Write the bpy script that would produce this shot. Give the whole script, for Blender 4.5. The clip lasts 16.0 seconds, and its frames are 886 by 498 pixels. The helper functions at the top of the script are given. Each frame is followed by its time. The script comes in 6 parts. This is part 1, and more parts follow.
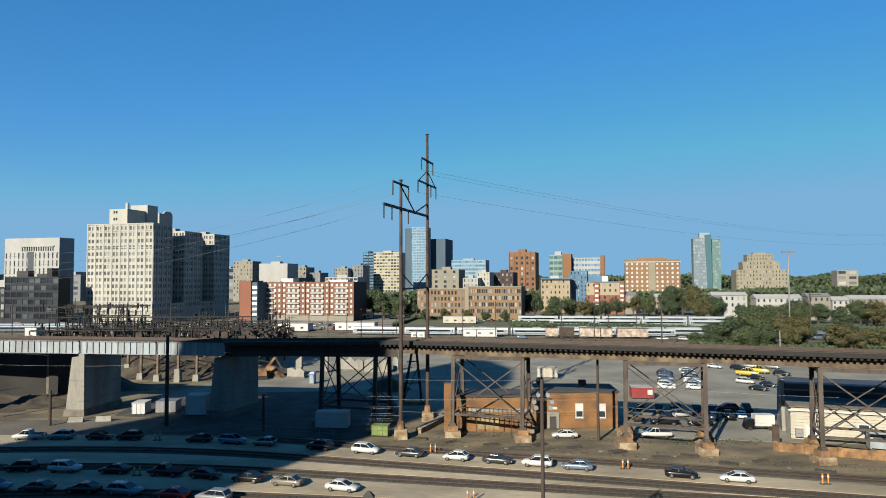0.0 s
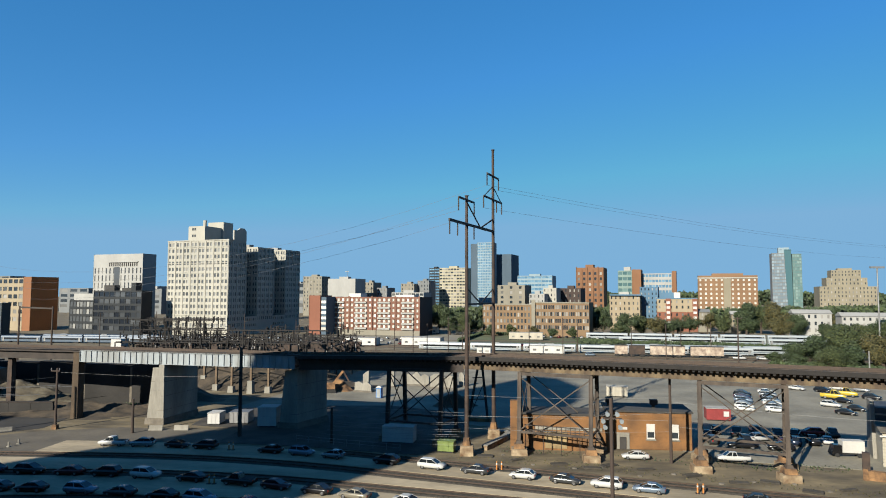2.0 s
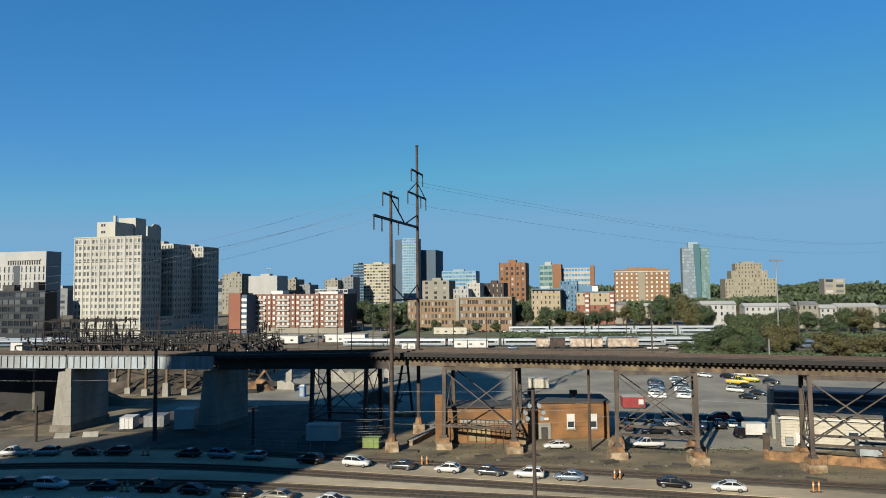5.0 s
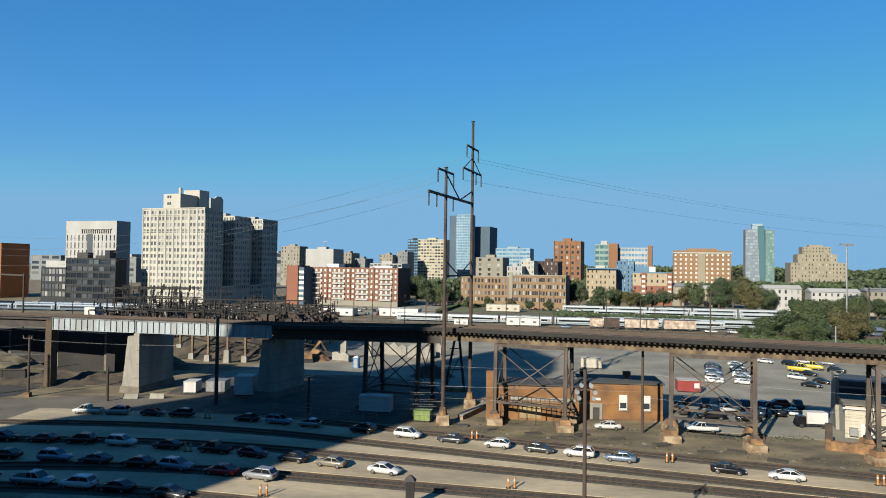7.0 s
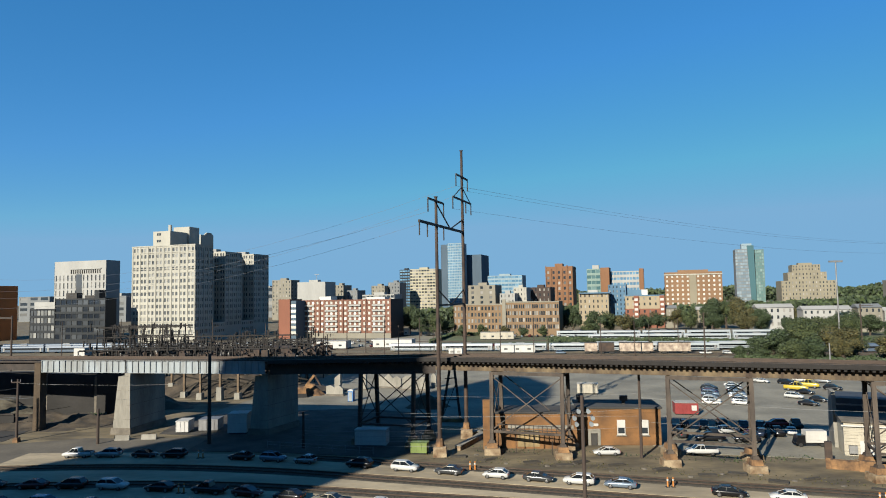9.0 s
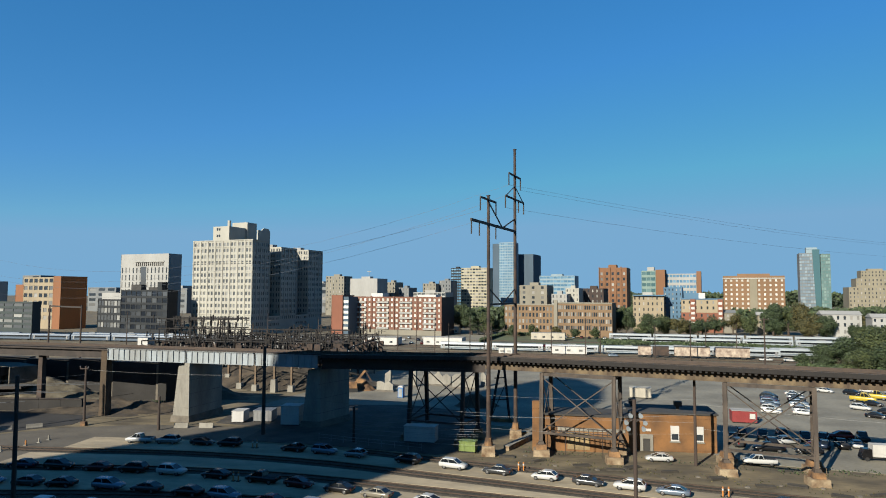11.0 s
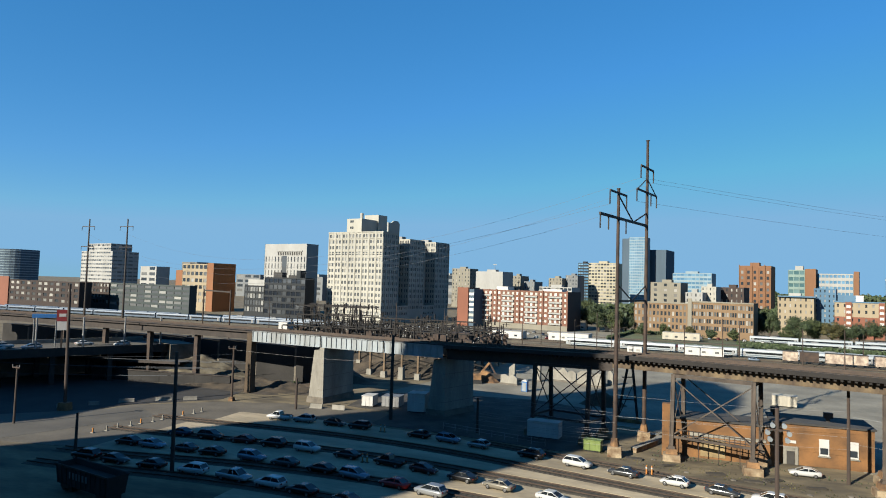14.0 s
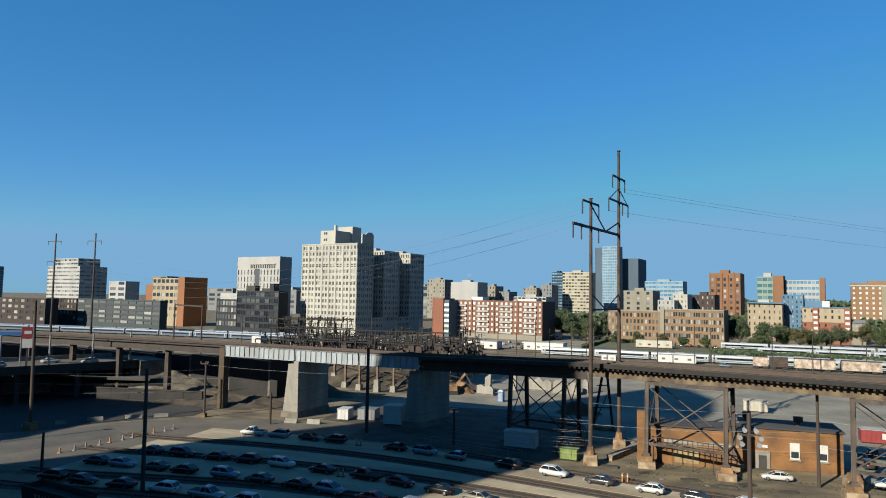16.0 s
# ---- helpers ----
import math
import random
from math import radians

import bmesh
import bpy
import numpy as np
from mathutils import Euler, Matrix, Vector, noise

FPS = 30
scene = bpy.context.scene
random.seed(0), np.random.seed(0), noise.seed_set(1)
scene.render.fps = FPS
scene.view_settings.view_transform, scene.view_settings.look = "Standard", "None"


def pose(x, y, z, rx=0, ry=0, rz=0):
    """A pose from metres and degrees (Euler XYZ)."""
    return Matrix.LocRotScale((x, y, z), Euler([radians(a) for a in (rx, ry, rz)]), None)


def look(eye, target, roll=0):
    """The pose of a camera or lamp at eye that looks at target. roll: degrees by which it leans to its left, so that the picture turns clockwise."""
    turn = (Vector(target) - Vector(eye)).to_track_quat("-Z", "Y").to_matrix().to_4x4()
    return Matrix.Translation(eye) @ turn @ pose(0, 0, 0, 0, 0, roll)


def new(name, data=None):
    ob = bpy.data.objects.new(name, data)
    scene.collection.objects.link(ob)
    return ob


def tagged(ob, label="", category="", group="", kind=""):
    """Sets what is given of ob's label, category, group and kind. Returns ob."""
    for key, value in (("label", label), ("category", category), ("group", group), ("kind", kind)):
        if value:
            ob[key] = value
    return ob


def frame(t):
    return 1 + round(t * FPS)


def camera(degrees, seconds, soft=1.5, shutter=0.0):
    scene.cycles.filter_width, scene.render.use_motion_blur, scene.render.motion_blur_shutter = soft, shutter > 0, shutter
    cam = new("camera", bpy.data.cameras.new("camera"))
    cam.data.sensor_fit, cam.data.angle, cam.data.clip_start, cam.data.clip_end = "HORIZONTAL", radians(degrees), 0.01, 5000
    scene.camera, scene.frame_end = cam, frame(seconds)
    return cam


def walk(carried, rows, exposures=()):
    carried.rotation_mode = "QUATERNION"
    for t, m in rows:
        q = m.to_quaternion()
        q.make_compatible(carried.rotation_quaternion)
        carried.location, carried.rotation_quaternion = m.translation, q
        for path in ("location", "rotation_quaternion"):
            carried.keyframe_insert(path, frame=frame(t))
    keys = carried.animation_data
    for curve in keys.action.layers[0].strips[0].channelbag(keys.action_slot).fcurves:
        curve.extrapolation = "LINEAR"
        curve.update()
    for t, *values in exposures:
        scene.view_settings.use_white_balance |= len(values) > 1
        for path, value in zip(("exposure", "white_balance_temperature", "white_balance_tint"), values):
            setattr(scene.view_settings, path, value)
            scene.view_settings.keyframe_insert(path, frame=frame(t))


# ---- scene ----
cam = camera(68.0, 16.0, soft=1.0)
# the plan below is drawn for an eye 25 m up; SIZE brings it to true size by the length of the cars
SIZE = 1.15
EYE = (0.0, 0.0, 25.0 * SIZE)
ROWS = [(0, -0.96, 2.53, 0.16), (0.5, 3.25, 2.73, -0.37), (1, 7.44, 3.02, 0.08), (1.5, 7.63, 2.85, -0.25),
        (2, 4.76, 3.88, -0.10), (2.5, 3.85, 4.81, -0.02), (3, 3.16, 4.05, 0.26), (3.5, 2.57, 4.47, 0.18),
        (3.7, 1.42, 4.36, 0.48), (5.8, -2.00, 3.17, 0.56), (6, -0.89, 3.01, -0.23), (6.5, 1.37, 1.52, -0.81),
        (7, 2.87, 1.42, -0.79), (7.5, 3.74, 2.96, -0.44), (8, 3.33, 3.89, 0.31), (8.2, 1.88, 3.91, 0.79),
        (10.3, 3.69, 4.02, 0.61), (10.5, 3.87, 3.88, 0.01), (11, 6.65, 3.87, -0.23), (11.5, 10.25, 4.42, -1.09),
        (12, 13.20, 4.20, -0.76), (12.5, 15.34, 4.05, -0.70), (13, 18.07, 4.31, -0.66), (13.5, 17.19, 4.54, -0.87),
        (14, 17.53, 3.10, -1.75), (14.5, 17.83, 3.14, -2.58), (15, 15.00, 3.00, -2.59), (15.5, 12.90, 4.80, -0.75),
        (16, 15.35, 4.11, -0.98)]
walk(cam, [(t, pose(*EYE, 90 + p, r, y)) for t, y, p, r in ROWS],
     [(0, 1.22), (1.5, 1.22), (3.7, 1.16), (5.8, 1.06), (6, 1.08), (6.5, 1.12), (7, 1.26), (8.2, 1.22), (10.3, 1.12), (11, 1.10), (12.5, 1.12), (13.2, 1.14), (14, 1.29), (15, 1.29), (15.6, 1.20), (16, 1.16)])

# ---- light ----
SUN_EL, SHADE = 25.0, Vector((0.505, 0.863))
SUN_AZ = math.degrees(math.atan2(-SHADE.x, -SHADE.y)) % 360
world = bpy.data.worlds.new("world")
scene.world = world
world.use_nodes = True
wn = world.node_tree.nodes
sky = wn.new("ShaderNodeTexSky")
sky.sky_type, sky.sun_disc = "NISHITA", False
sky.sun_elevation, sky.sun_rotation = radians(SUN_EL), radians(SUN_AZ)
sky.altitude, sky.air_density, sky.dust_density, sky.ozone_density = 600, 1.0, 0.0, 4.0
wn["Background"].inputs["Strength"].default_value = 0.097
clear = wn.new("ShaderNodeHueSaturation")
clear.inputs["Saturation"].default_value = 1.28
soft = wn.new("ShaderNodeGamma")
soft.inputs["Gamma"].default_value = 0.6
world.node_tree.links.new(sky.outputs[0], soft.inputs["Color"])
cool = wn.new("ShaderNodeMix")
cool.data_type, cool.blend_type = "RGBA", "MULTIPLY"
cool.inputs["Factor"].default_value = 1.0
cool.inputs["B"].default_value = (0.71, 0.92, 1.15, 1)
world.node_tree.links.new(soft.outputs[0], cool.inputs["A"])
world.node_tree.links.new(cool.outputs["Result"], clear.inputs["Color"])
# brightness cap: the sky grows no brighter than this grey-blue, which also dims ambient light
sky_cap = wn.new("ShaderNodeMix")
sky_cap.data_type, sky_cap.blend_type = "RGBA", "DARKEN"
sky_cap.inputs["Factor"].default_value = 1.0
sky_cap.inputs["B"].default_value = (0.92, 1.94, 3.05, 1)
world.node_tree.links.new(clear.outputs[0], sky_cap.inputs["A"])
world.node_tree.links.new(sky_cap.outputs["Result"], wn["Background"].inputs["Color"])
sun_data = bpy.data.lights.new("sun", "SUN")
sun_data.energy, sun_data.angle, sun_data.color = 5.0, radians(0.5), (1.0, 0.935, 0.79)
sun = new("sun", sun_data)
sun.matrix_world = look((-SHADE.x * 300, -SHADE.y * 300, 300 * math.tan(radians(SUN_EL))), (0, 0, 0))

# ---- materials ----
# dims every base colour so that shade renders deeper against the sky
COLOUR_DIM = 0.42


def rgb(h):
    """Linear colour from a hex string."""
    c = [int(h[i:i + 2], 16) / 255 for i in (0, 2, 4)]
    return tuple(v / 12.92 if v < 0.04045 else ((v + 0.055) / 1.055) ** 2.4 for v in c) + (1.0,)


def mat(name, colour, rough=0.8, metal=0.0, var=0.25, scale=1.0, fine=12.0, bump=0.0, rand=0.0, tint=None, stretch=(1, 1, 1), spec=0.5):
    """A surface with broad stains and fine grain at world scale; rand varies it from piece to piece."""
    m = bpy.data.materials.new(name)
    m.use_nodes = True
    nt = m.node_tree
    n, ln = nt.nodes, nt.links
    b = n["Principled BSDF"]
    b.inputs["Roughness"].default_value, b.inputs["Metallic"].default_value = rough, metal
    b.inputs["Specular IOR Level"].default_value = spec
    geo, mp = n.new("ShaderNodeNewGeometry"), n.new("ShaderNodeMapping")
    mp.inputs["Scale"].default_value = stretch
    ln.new(geo.outputs["Position"], mp.inputs["Vector"])
    big, small = n.new("ShaderNodeTexNoise"), n.new("ShaderNodeTexNoise")
    for tex, sc, det in ((big, scale, 4), (small, fine, 3)):
        tex.inputs["Scale"].default_value, tex.inputs["Detail"].default_value = sc, det
        ln.new(mp.outputs[0], tex.inputs["Vector"])
    c = Vector(colour[:3]) * COLOUR_DIM
    t = Vector((tint or colour)[:3]) * COLOUR_DIM
    ramp = n.new("ShaderNodeValToRGB")
    ramp.color_ramp.elements[0].position, ramp.color_ramp.elements[1].position = 0.32, 0.68
    ramp.color_ramp.elements[0].color = (*(t * (1 - var)), 1)
    ramp.color_ramp.elements[1].color = (*[min(0.9, v * (1 + var * 0.6)) for v in c], 1)
    ln.new(big.outputs["Fac"], ramp.inputs["Fac"])
    mul = n.new("ShaderNodeMix")
    mul.data_type, mul.blend_type = "RGBA", "MULTIPLY"
    mul.inputs["Factor"].default_value = 1.0
    gr = n.new("ShaderNodeMapRange")
    gr.inputs["To Min"].default_value, gr.inputs["To Max"].default_value = 1 - var * 0.9, 1 + var * 0.9
    ln.new(small.outputs["Fac"], gr.inputs["Value"])
    ln.new(ramp.outputs["Color"], mul.inputs["A"])
    ln.new(gr.outputs[0], mul.inputs["B"])
    out = mul.outputs["Result"]
    if rand:
        info, rr, mul2 = n.new("ShaderNodeObjectInfo"), n.new("ShaderNodeMapRange"), n.new("ShaderNodeMix")
        rr.inputs["To Min"].default_value, rr.inputs["To Max"].default_value = 1 - rand, 1 + rand
        mul2.data_type, mul2.blend_type = "RGBA", "MULTIPLY"
        mul2.inputs["Factor"].default_value = 1.0
        ln.new(info.outputs["Random"], rr.inputs["Value"])
        ln.new(out, mul2.inputs["A"])
        ln.new(rr.outputs[0], mul2.inputs["B"])
        out = mul2.outputs["Result"]
    ln.new(out, b.inputs["Base Color"])
    if bump:
        bn = n.new("ShaderNodeBump")
        bn.inputs["Strength"].default_value, bn.inputs["Distance"].default_value = bump, 0.1
        ln.new(small.outputs["Fac"], bn.inputs["Height"])
        ln.new(bn.outputs[0], b.inputs["Normal"])
    return m


def glass_mat(name, dark, light, rough=0.08, metal=0.0):
    """Window glass seen from outside: dark rooms, some with pale blinds."""
    m = bpy.data.materials.new(name)
    m.use_nodes = True
    n, ln = m.node_tree.nodes, m.node_tree.links
    b = n["Principled BSDF"]
    b.inputs["Roughness"].default_value, b.inputs["Metallic"].default_value = rough, metal
    info, ramp = n.new("ShaderNodeObjectInfo"), n.new("ShaderNodeValToRGB")
    ramp.color_ramp.elements[0].position, ramp.color_ramp.elements[0].color = 0.45, dark
    ramp.color_ramp.elements[1].position, ramp.color_ramp.elements[1].color = 1.0, light
    ln.new(info.outputs["Random"], ramp.inputs["Fac"])
    ln.new(ramp.outputs["Color"], b.inputs["Base Color"])
    return m


M = dict(
    soil=mat("yard_soil", (0.268, 0.208, 0.115, 1), 0.95, var=0.42, scale=0.22, fine=1.8, tint=(0.15, 0.118, 0.07, 1), stretch=(0.45, 1, 1)),
    lot=mat("pale_asphalt", (0.34, 0.312, 0.24, 1), 0.9, var=0.34, scale=0.09, fine=1.2),
    asphalt=mat("asphalt", (0.14, 0.125, 0.10, 1), 0.9, var=0.3, scale=0.15, fine=3),
    platform=mat("concrete_paving", (0.575, 0.47, 0.31, 1), 0.9, var=0.36, scale=0.16, fine=1.6, stretch=(0.35, 1, 1)),
    ballast=mat("ballast", (0.095, 0.08, 0.056, 1), 0.95, var=0.4, scale=0.4, fine=5, bump=0.6),
    deckbed=mat("oily_deck_timber", (0.044, 0.034, 0.027, 1), 0.95, var=0.4, scale=0.5, fine=4, stretch=(1, 1, 1)),
    rust=mat("rusty_rail", (0.10, 0.065, 0.045, 1), 0.6, 0.4, var=0.3, scale=1, fine=8),
    soot=mat("sooty_timber", (0.022, 0.018, 0.016, 1), 0.9, var=0.3, scale=1, fine=6),
    tie=mat("timber_tie", (0.072, 0.06, 0.044, 1), 0.9, var=0.3, scale=1, fine=6, rand=0.3),
    steel_dark=mat("dark_weathered_steel", (0.05, 0.035, 0.028, 1), 0.7, 0.2, var=0.4, scale=0.8, fine=6),
    steel_brown=mat("brown_rusted_steel", (0.095, 0.056, 0.036, 1), 0.8, 0.1, var=0.26, scale=0.7, fine=5, tint=(0.05, 0.032, 0.026, 1)),
    ochre=mat("ochre_rusted_steel", (0.21, 0.15, 0.082, 1), 0.85, 0.0, var=0.35, scale=0.6, fine=4, tint=(0.10, 0.06, 0.038, 1), stretch=(1, 1, 0.4)),
    column=mat("grey_brown_steel", (0.115, 0.084, 0.06, 1), 0.75, 0.1, var=0.35, scale=0.7, fine=5, tint=(0.062, 0.042, 0.032, 1), stretch=(1, 1, 0.3)),
    bank=mat("dry_brown_bank", (0.105, 0.078, 0.05, 1), 0.95, var=0.45, scale=0.35, fine=2.2, tint=(0.045, 0.034, 0.024, 1), bump=0.5),
    cinder_shade=mat("shade_dark_cinder_soil", (0.085, 0.073, 0.058, 1), 0.95, var=0.5, scale=0.25, fine=1.6, tint=(0.045, 0.04, 0.035, 1), bump=0.4),
    bluep=mat("blue_plastic", (0.05, 0.24, 0.62, 1), 0.5, var=0.12),
    wire_pale=mat("bright_wire", (0.42, 0.42, 0.42, 1), 0.5, 0.3, var=0.1),
    girder=mat("pale_blue_paint", (0.42, 0.48, 0.52, 1), 0.6, 0.0, var=0.15, scale=0.5, fine=4, tint=(0.36, 0.38, 0.38, 1), stretch=(1, 1, 0.3)),
    concrete=mat("pier_concrete", (0.38, 0.355, 0.30, 1), 0.9, var=0.28, scale=0.3, fine=3, stretch=(1, 1, 0.3), bump=0.2),
    footing=mat("rust_stained_concrete", (0.38, 0.205, 0.085, 1), 0.9, var=0.45, scale=0.6, fine=4, tint=(0.17, 0.092, 0.05, 1)),
    plinth=mat("stained_pale_concrete", (0.44, 0.34, 0.215, 1), 0.9, var=0.45, scale=0.7, fine=3.5, tint=(0.32, 0.165, 0.07, 1), bump=0.2),
    brick=mat("orange_brick", (0.32, 0.148, 0.046, 1), 0.9, var=0.24, scale=0.35, fine=7, tint=(0.235, 0.117, 0.045, 1), bump=0.2),
    stone=mat("old_stone", (0.22, 0.19, 0.15, 1), 0.9, var=0.35, scale=0.5, fine=3, bump=0.3),
    roof=mat("dark_roofing", (0.07, 0.065, 0.06, 1), 0.9, var=0.3, scale=0.3, fine=3),
    roof_pale=mat("pale_roofing", (0.5, 0.48, 0.45, 1), 0.9, var=0.2, scale=0.2, fine=2),
    white=mat("white_paint", (0.78, 0.76, 0.72, 1), 0.6, var=0.1, scale=0.5, fine=4),
    bark=mat("bark", (0.10, 0.07, 0.05, 1), 0.95, var=0.4, scale=2, fine=10),
    pole=mat("timber_pole", (0.075, 0.05, 0.038, 1), 0.9, var=0.3, scale=1, fine=8, stretch=(1, 1, 0.1)),
    galv=mat("galvanised_steel", (0.42, 0.42, 0.42, 1), 0.5, 0.5, var=0.15),
    wire=mat("wire", (0.10, 0.115, 0.14, 1), 0.6, var=0.1),
    rubber=mat("rubber", (0.02, 0.02, 0.02, 1), 0.85, var=0.2, fine=20),
    rim=mat("alloy_rim", (0.45, 0.45, 0.46, 1), 0.35, 0.8, var=0.1),
    carglass=mat("car_glass", (0.02, 0.025, 0.03, 1), 0.08, 0.0, var=0.1),
    lamp_red=mat("tail_lens", (0.45, 0.03, 0.02, 1), 0.25, var=0.1),
    lamp_clear=mat("head_lens", (0.7, 0.7, 0.7, 1), 0.15, var=0.05),
    cone=mat("orange_plastic", (0.75, 0.28, 0.05, 1), 0.6, var=0.15, fine=10),
    earth=mat("brown_earth", (0.13, 0.09, 0.055, 1), 0.95, var=0.4, scale=0.3, fine=2, bump=0.4),
    cream=mat("cream_paint", (0.66, 0.60, 0.48, 1), 0.7, var=0.15, scale=0.4, fine=3, stretch=(1, 1, 0.3)),
    slate=mat("dark_slate", (0.06, 0.07, 0.085, 1), 0.7, var=0.2, scale=0.3, fine=3),
    yellowp=mat("faded_yellow_boards", (0.42, 0.30, 0.14, 1), 0.8, var=0.3, scale=0.6, fine=4),
    greenp=mat("green_paint", (0.24, 0.33, 0.075, 1), 0.5, var=0.15),
    redp=mat("red_paint", (0.36, 0.04, 0.04, 1), 0.5, var=0.15),
    timber=mat("bleached_timber", (0.22, 0.15, 0.09, 1), 0.9, var=0.3, scale=0.6, fine=5),
    dust=mat("dusty_asphalt", (0.17, 0.145, 0.108, 1), 0.95, var=0.3, scale=0.15, fine=1.5),
    rubble=mat("pale_rubble", (0.19, 0.165, 0.115, 1), 0.95, var=0.4, scale=0.35, fine=2.2, tint=(0.13, 0.10, 0.06, 1), bump=0.4),
    deep_shade=mat("shade_darkened", (0.035, 0.032, 0.03, 1), 0.95, var=0.4, scale=0.2, fine=2),
    grass=mat("rough_grass", (0.12, 0.15, 0.06, 1), 0.95, var=0.4, scale=0.05, fine=0.8, tint=(0.14, 0.13, 0.07, 1)),
    silver=mat("stainless_coach", (0.58, 0.63, 0.65, 1), 0.4, 0.25, var=0.08, scale=0.2, fine=1),
    coachblue=mat("blue_coach", (0.13, 0.18, 0.25, 1), 0.4, 0.1, var=0.1),
    tanpaint=mat("tan_wagon", (0.66, 0.54, 0.42, 1), 0.7, var=0.35, scale=0.6, fine=2, tint=(0.42, 0.29, 0.22, 1)),
    glass=glass_mat("window_glass", (0.02, 0.025, 0.03, 1), (0.25, 0.24, 0.22, 1)),
    glass_grey=glass_mat("grey_window_glass", (0.055, 0.06, 0.065, 1), (0.22, 0.22, 0.21, 1), 0.15),
    glass_blind=glass_mat("windows_with_blinds", (0.30, 0.29, 0.26, 1), (0.50, 0.48, 0.44, 1), 0.3),
    glass_dark=glass_mat("dark_office_glass", (0.012, 0.015, 0.02, 1), (0.06, 0.065, 0.07, 1)),
    glass_pale=glass_mat("pale_reflective_glass", (0.13, 0.17, 0.20, 1), (0.21, 0.26, 0.29, 1), 0.12, 0.2),
    glass_mint=glass_mat("pale_green_glass", (0.09, 0.155, 0.15, 1), (0.17, 0.24, 0.225, 1), 0.12, 0.2),
    glass_blue=glass_mat("blue_curtain_wall", (0.08, 0.17, 0.26, 1), (0.15, 0.27, 0.37, 1), 0.10, 0.3),
    glass_green=glass_mat("green_curtain_wall", (0.06, 0.12, 0.13, 1), (0.14, 0.22, 0.22, 1), 0.10, 0.3),
)


def leaf_mat(name, a, b2, c):
    """Foliage that varies from leaf to leaf and from tree to tree."""
    m = bpy.data.materials.new(name)
    m.use_nodes = True
    n, ln = m.node_tree.nodes, m.node_tree.links
    b = n["Principled BSDF"]
    b.inputs["Roughness"].default_value = 0.75
    geo, ramp = n.new("ShaderNodeNewGeometry"), n.new("ShaderNodeValToRGB")
    ramp.color_ramp.elements[0].color, ramp.color_ramp.elements[1].color = a, c
    ramp.color_ramp.elements.new(0.55).color = b2
    ln.new(geo.outputs["Random Per Island"], ramp.inputs["Fac"])
    ln.new(ramp.outputs["Color"], b.inputs["Base Color"])
    return m


LEAF = [leaf_mat("leaf_dark", (0.0094, 0.0172, 0.0055, 1), (0.0195, 0.0343, 0.0101, 1), (0.0374, 0.0546, 0.0148, 1)),
        leaf_mat("leaf_mid", (0.0117, 0.0211, 0.0055, 1), (0.0265, 0.0390, 0.0101, 1), (0.0546, 0.0647, 0.0148, 1)),
        leaf_mat("leaf_autumn", (0.0164, 0.0195, 0.0055, 1), (0.0390, 0.0382, 0.0101, 1), (0.0866, 0.0679, 0.0148, 1))]


def paint(name, colour, metal=0.3):
    return mat(name, colour, 0.25, metal, var=0.06, scale=0.5, fine=3)


def wallmat(name, h, var=0.12):
    return mat(name, [c * 0.78 for c in rgb(h)], 0.9, var=var, scale=0.06, fine=0.6, stretch=(1, 1, 0.4))


# ---- geometry helpers ----


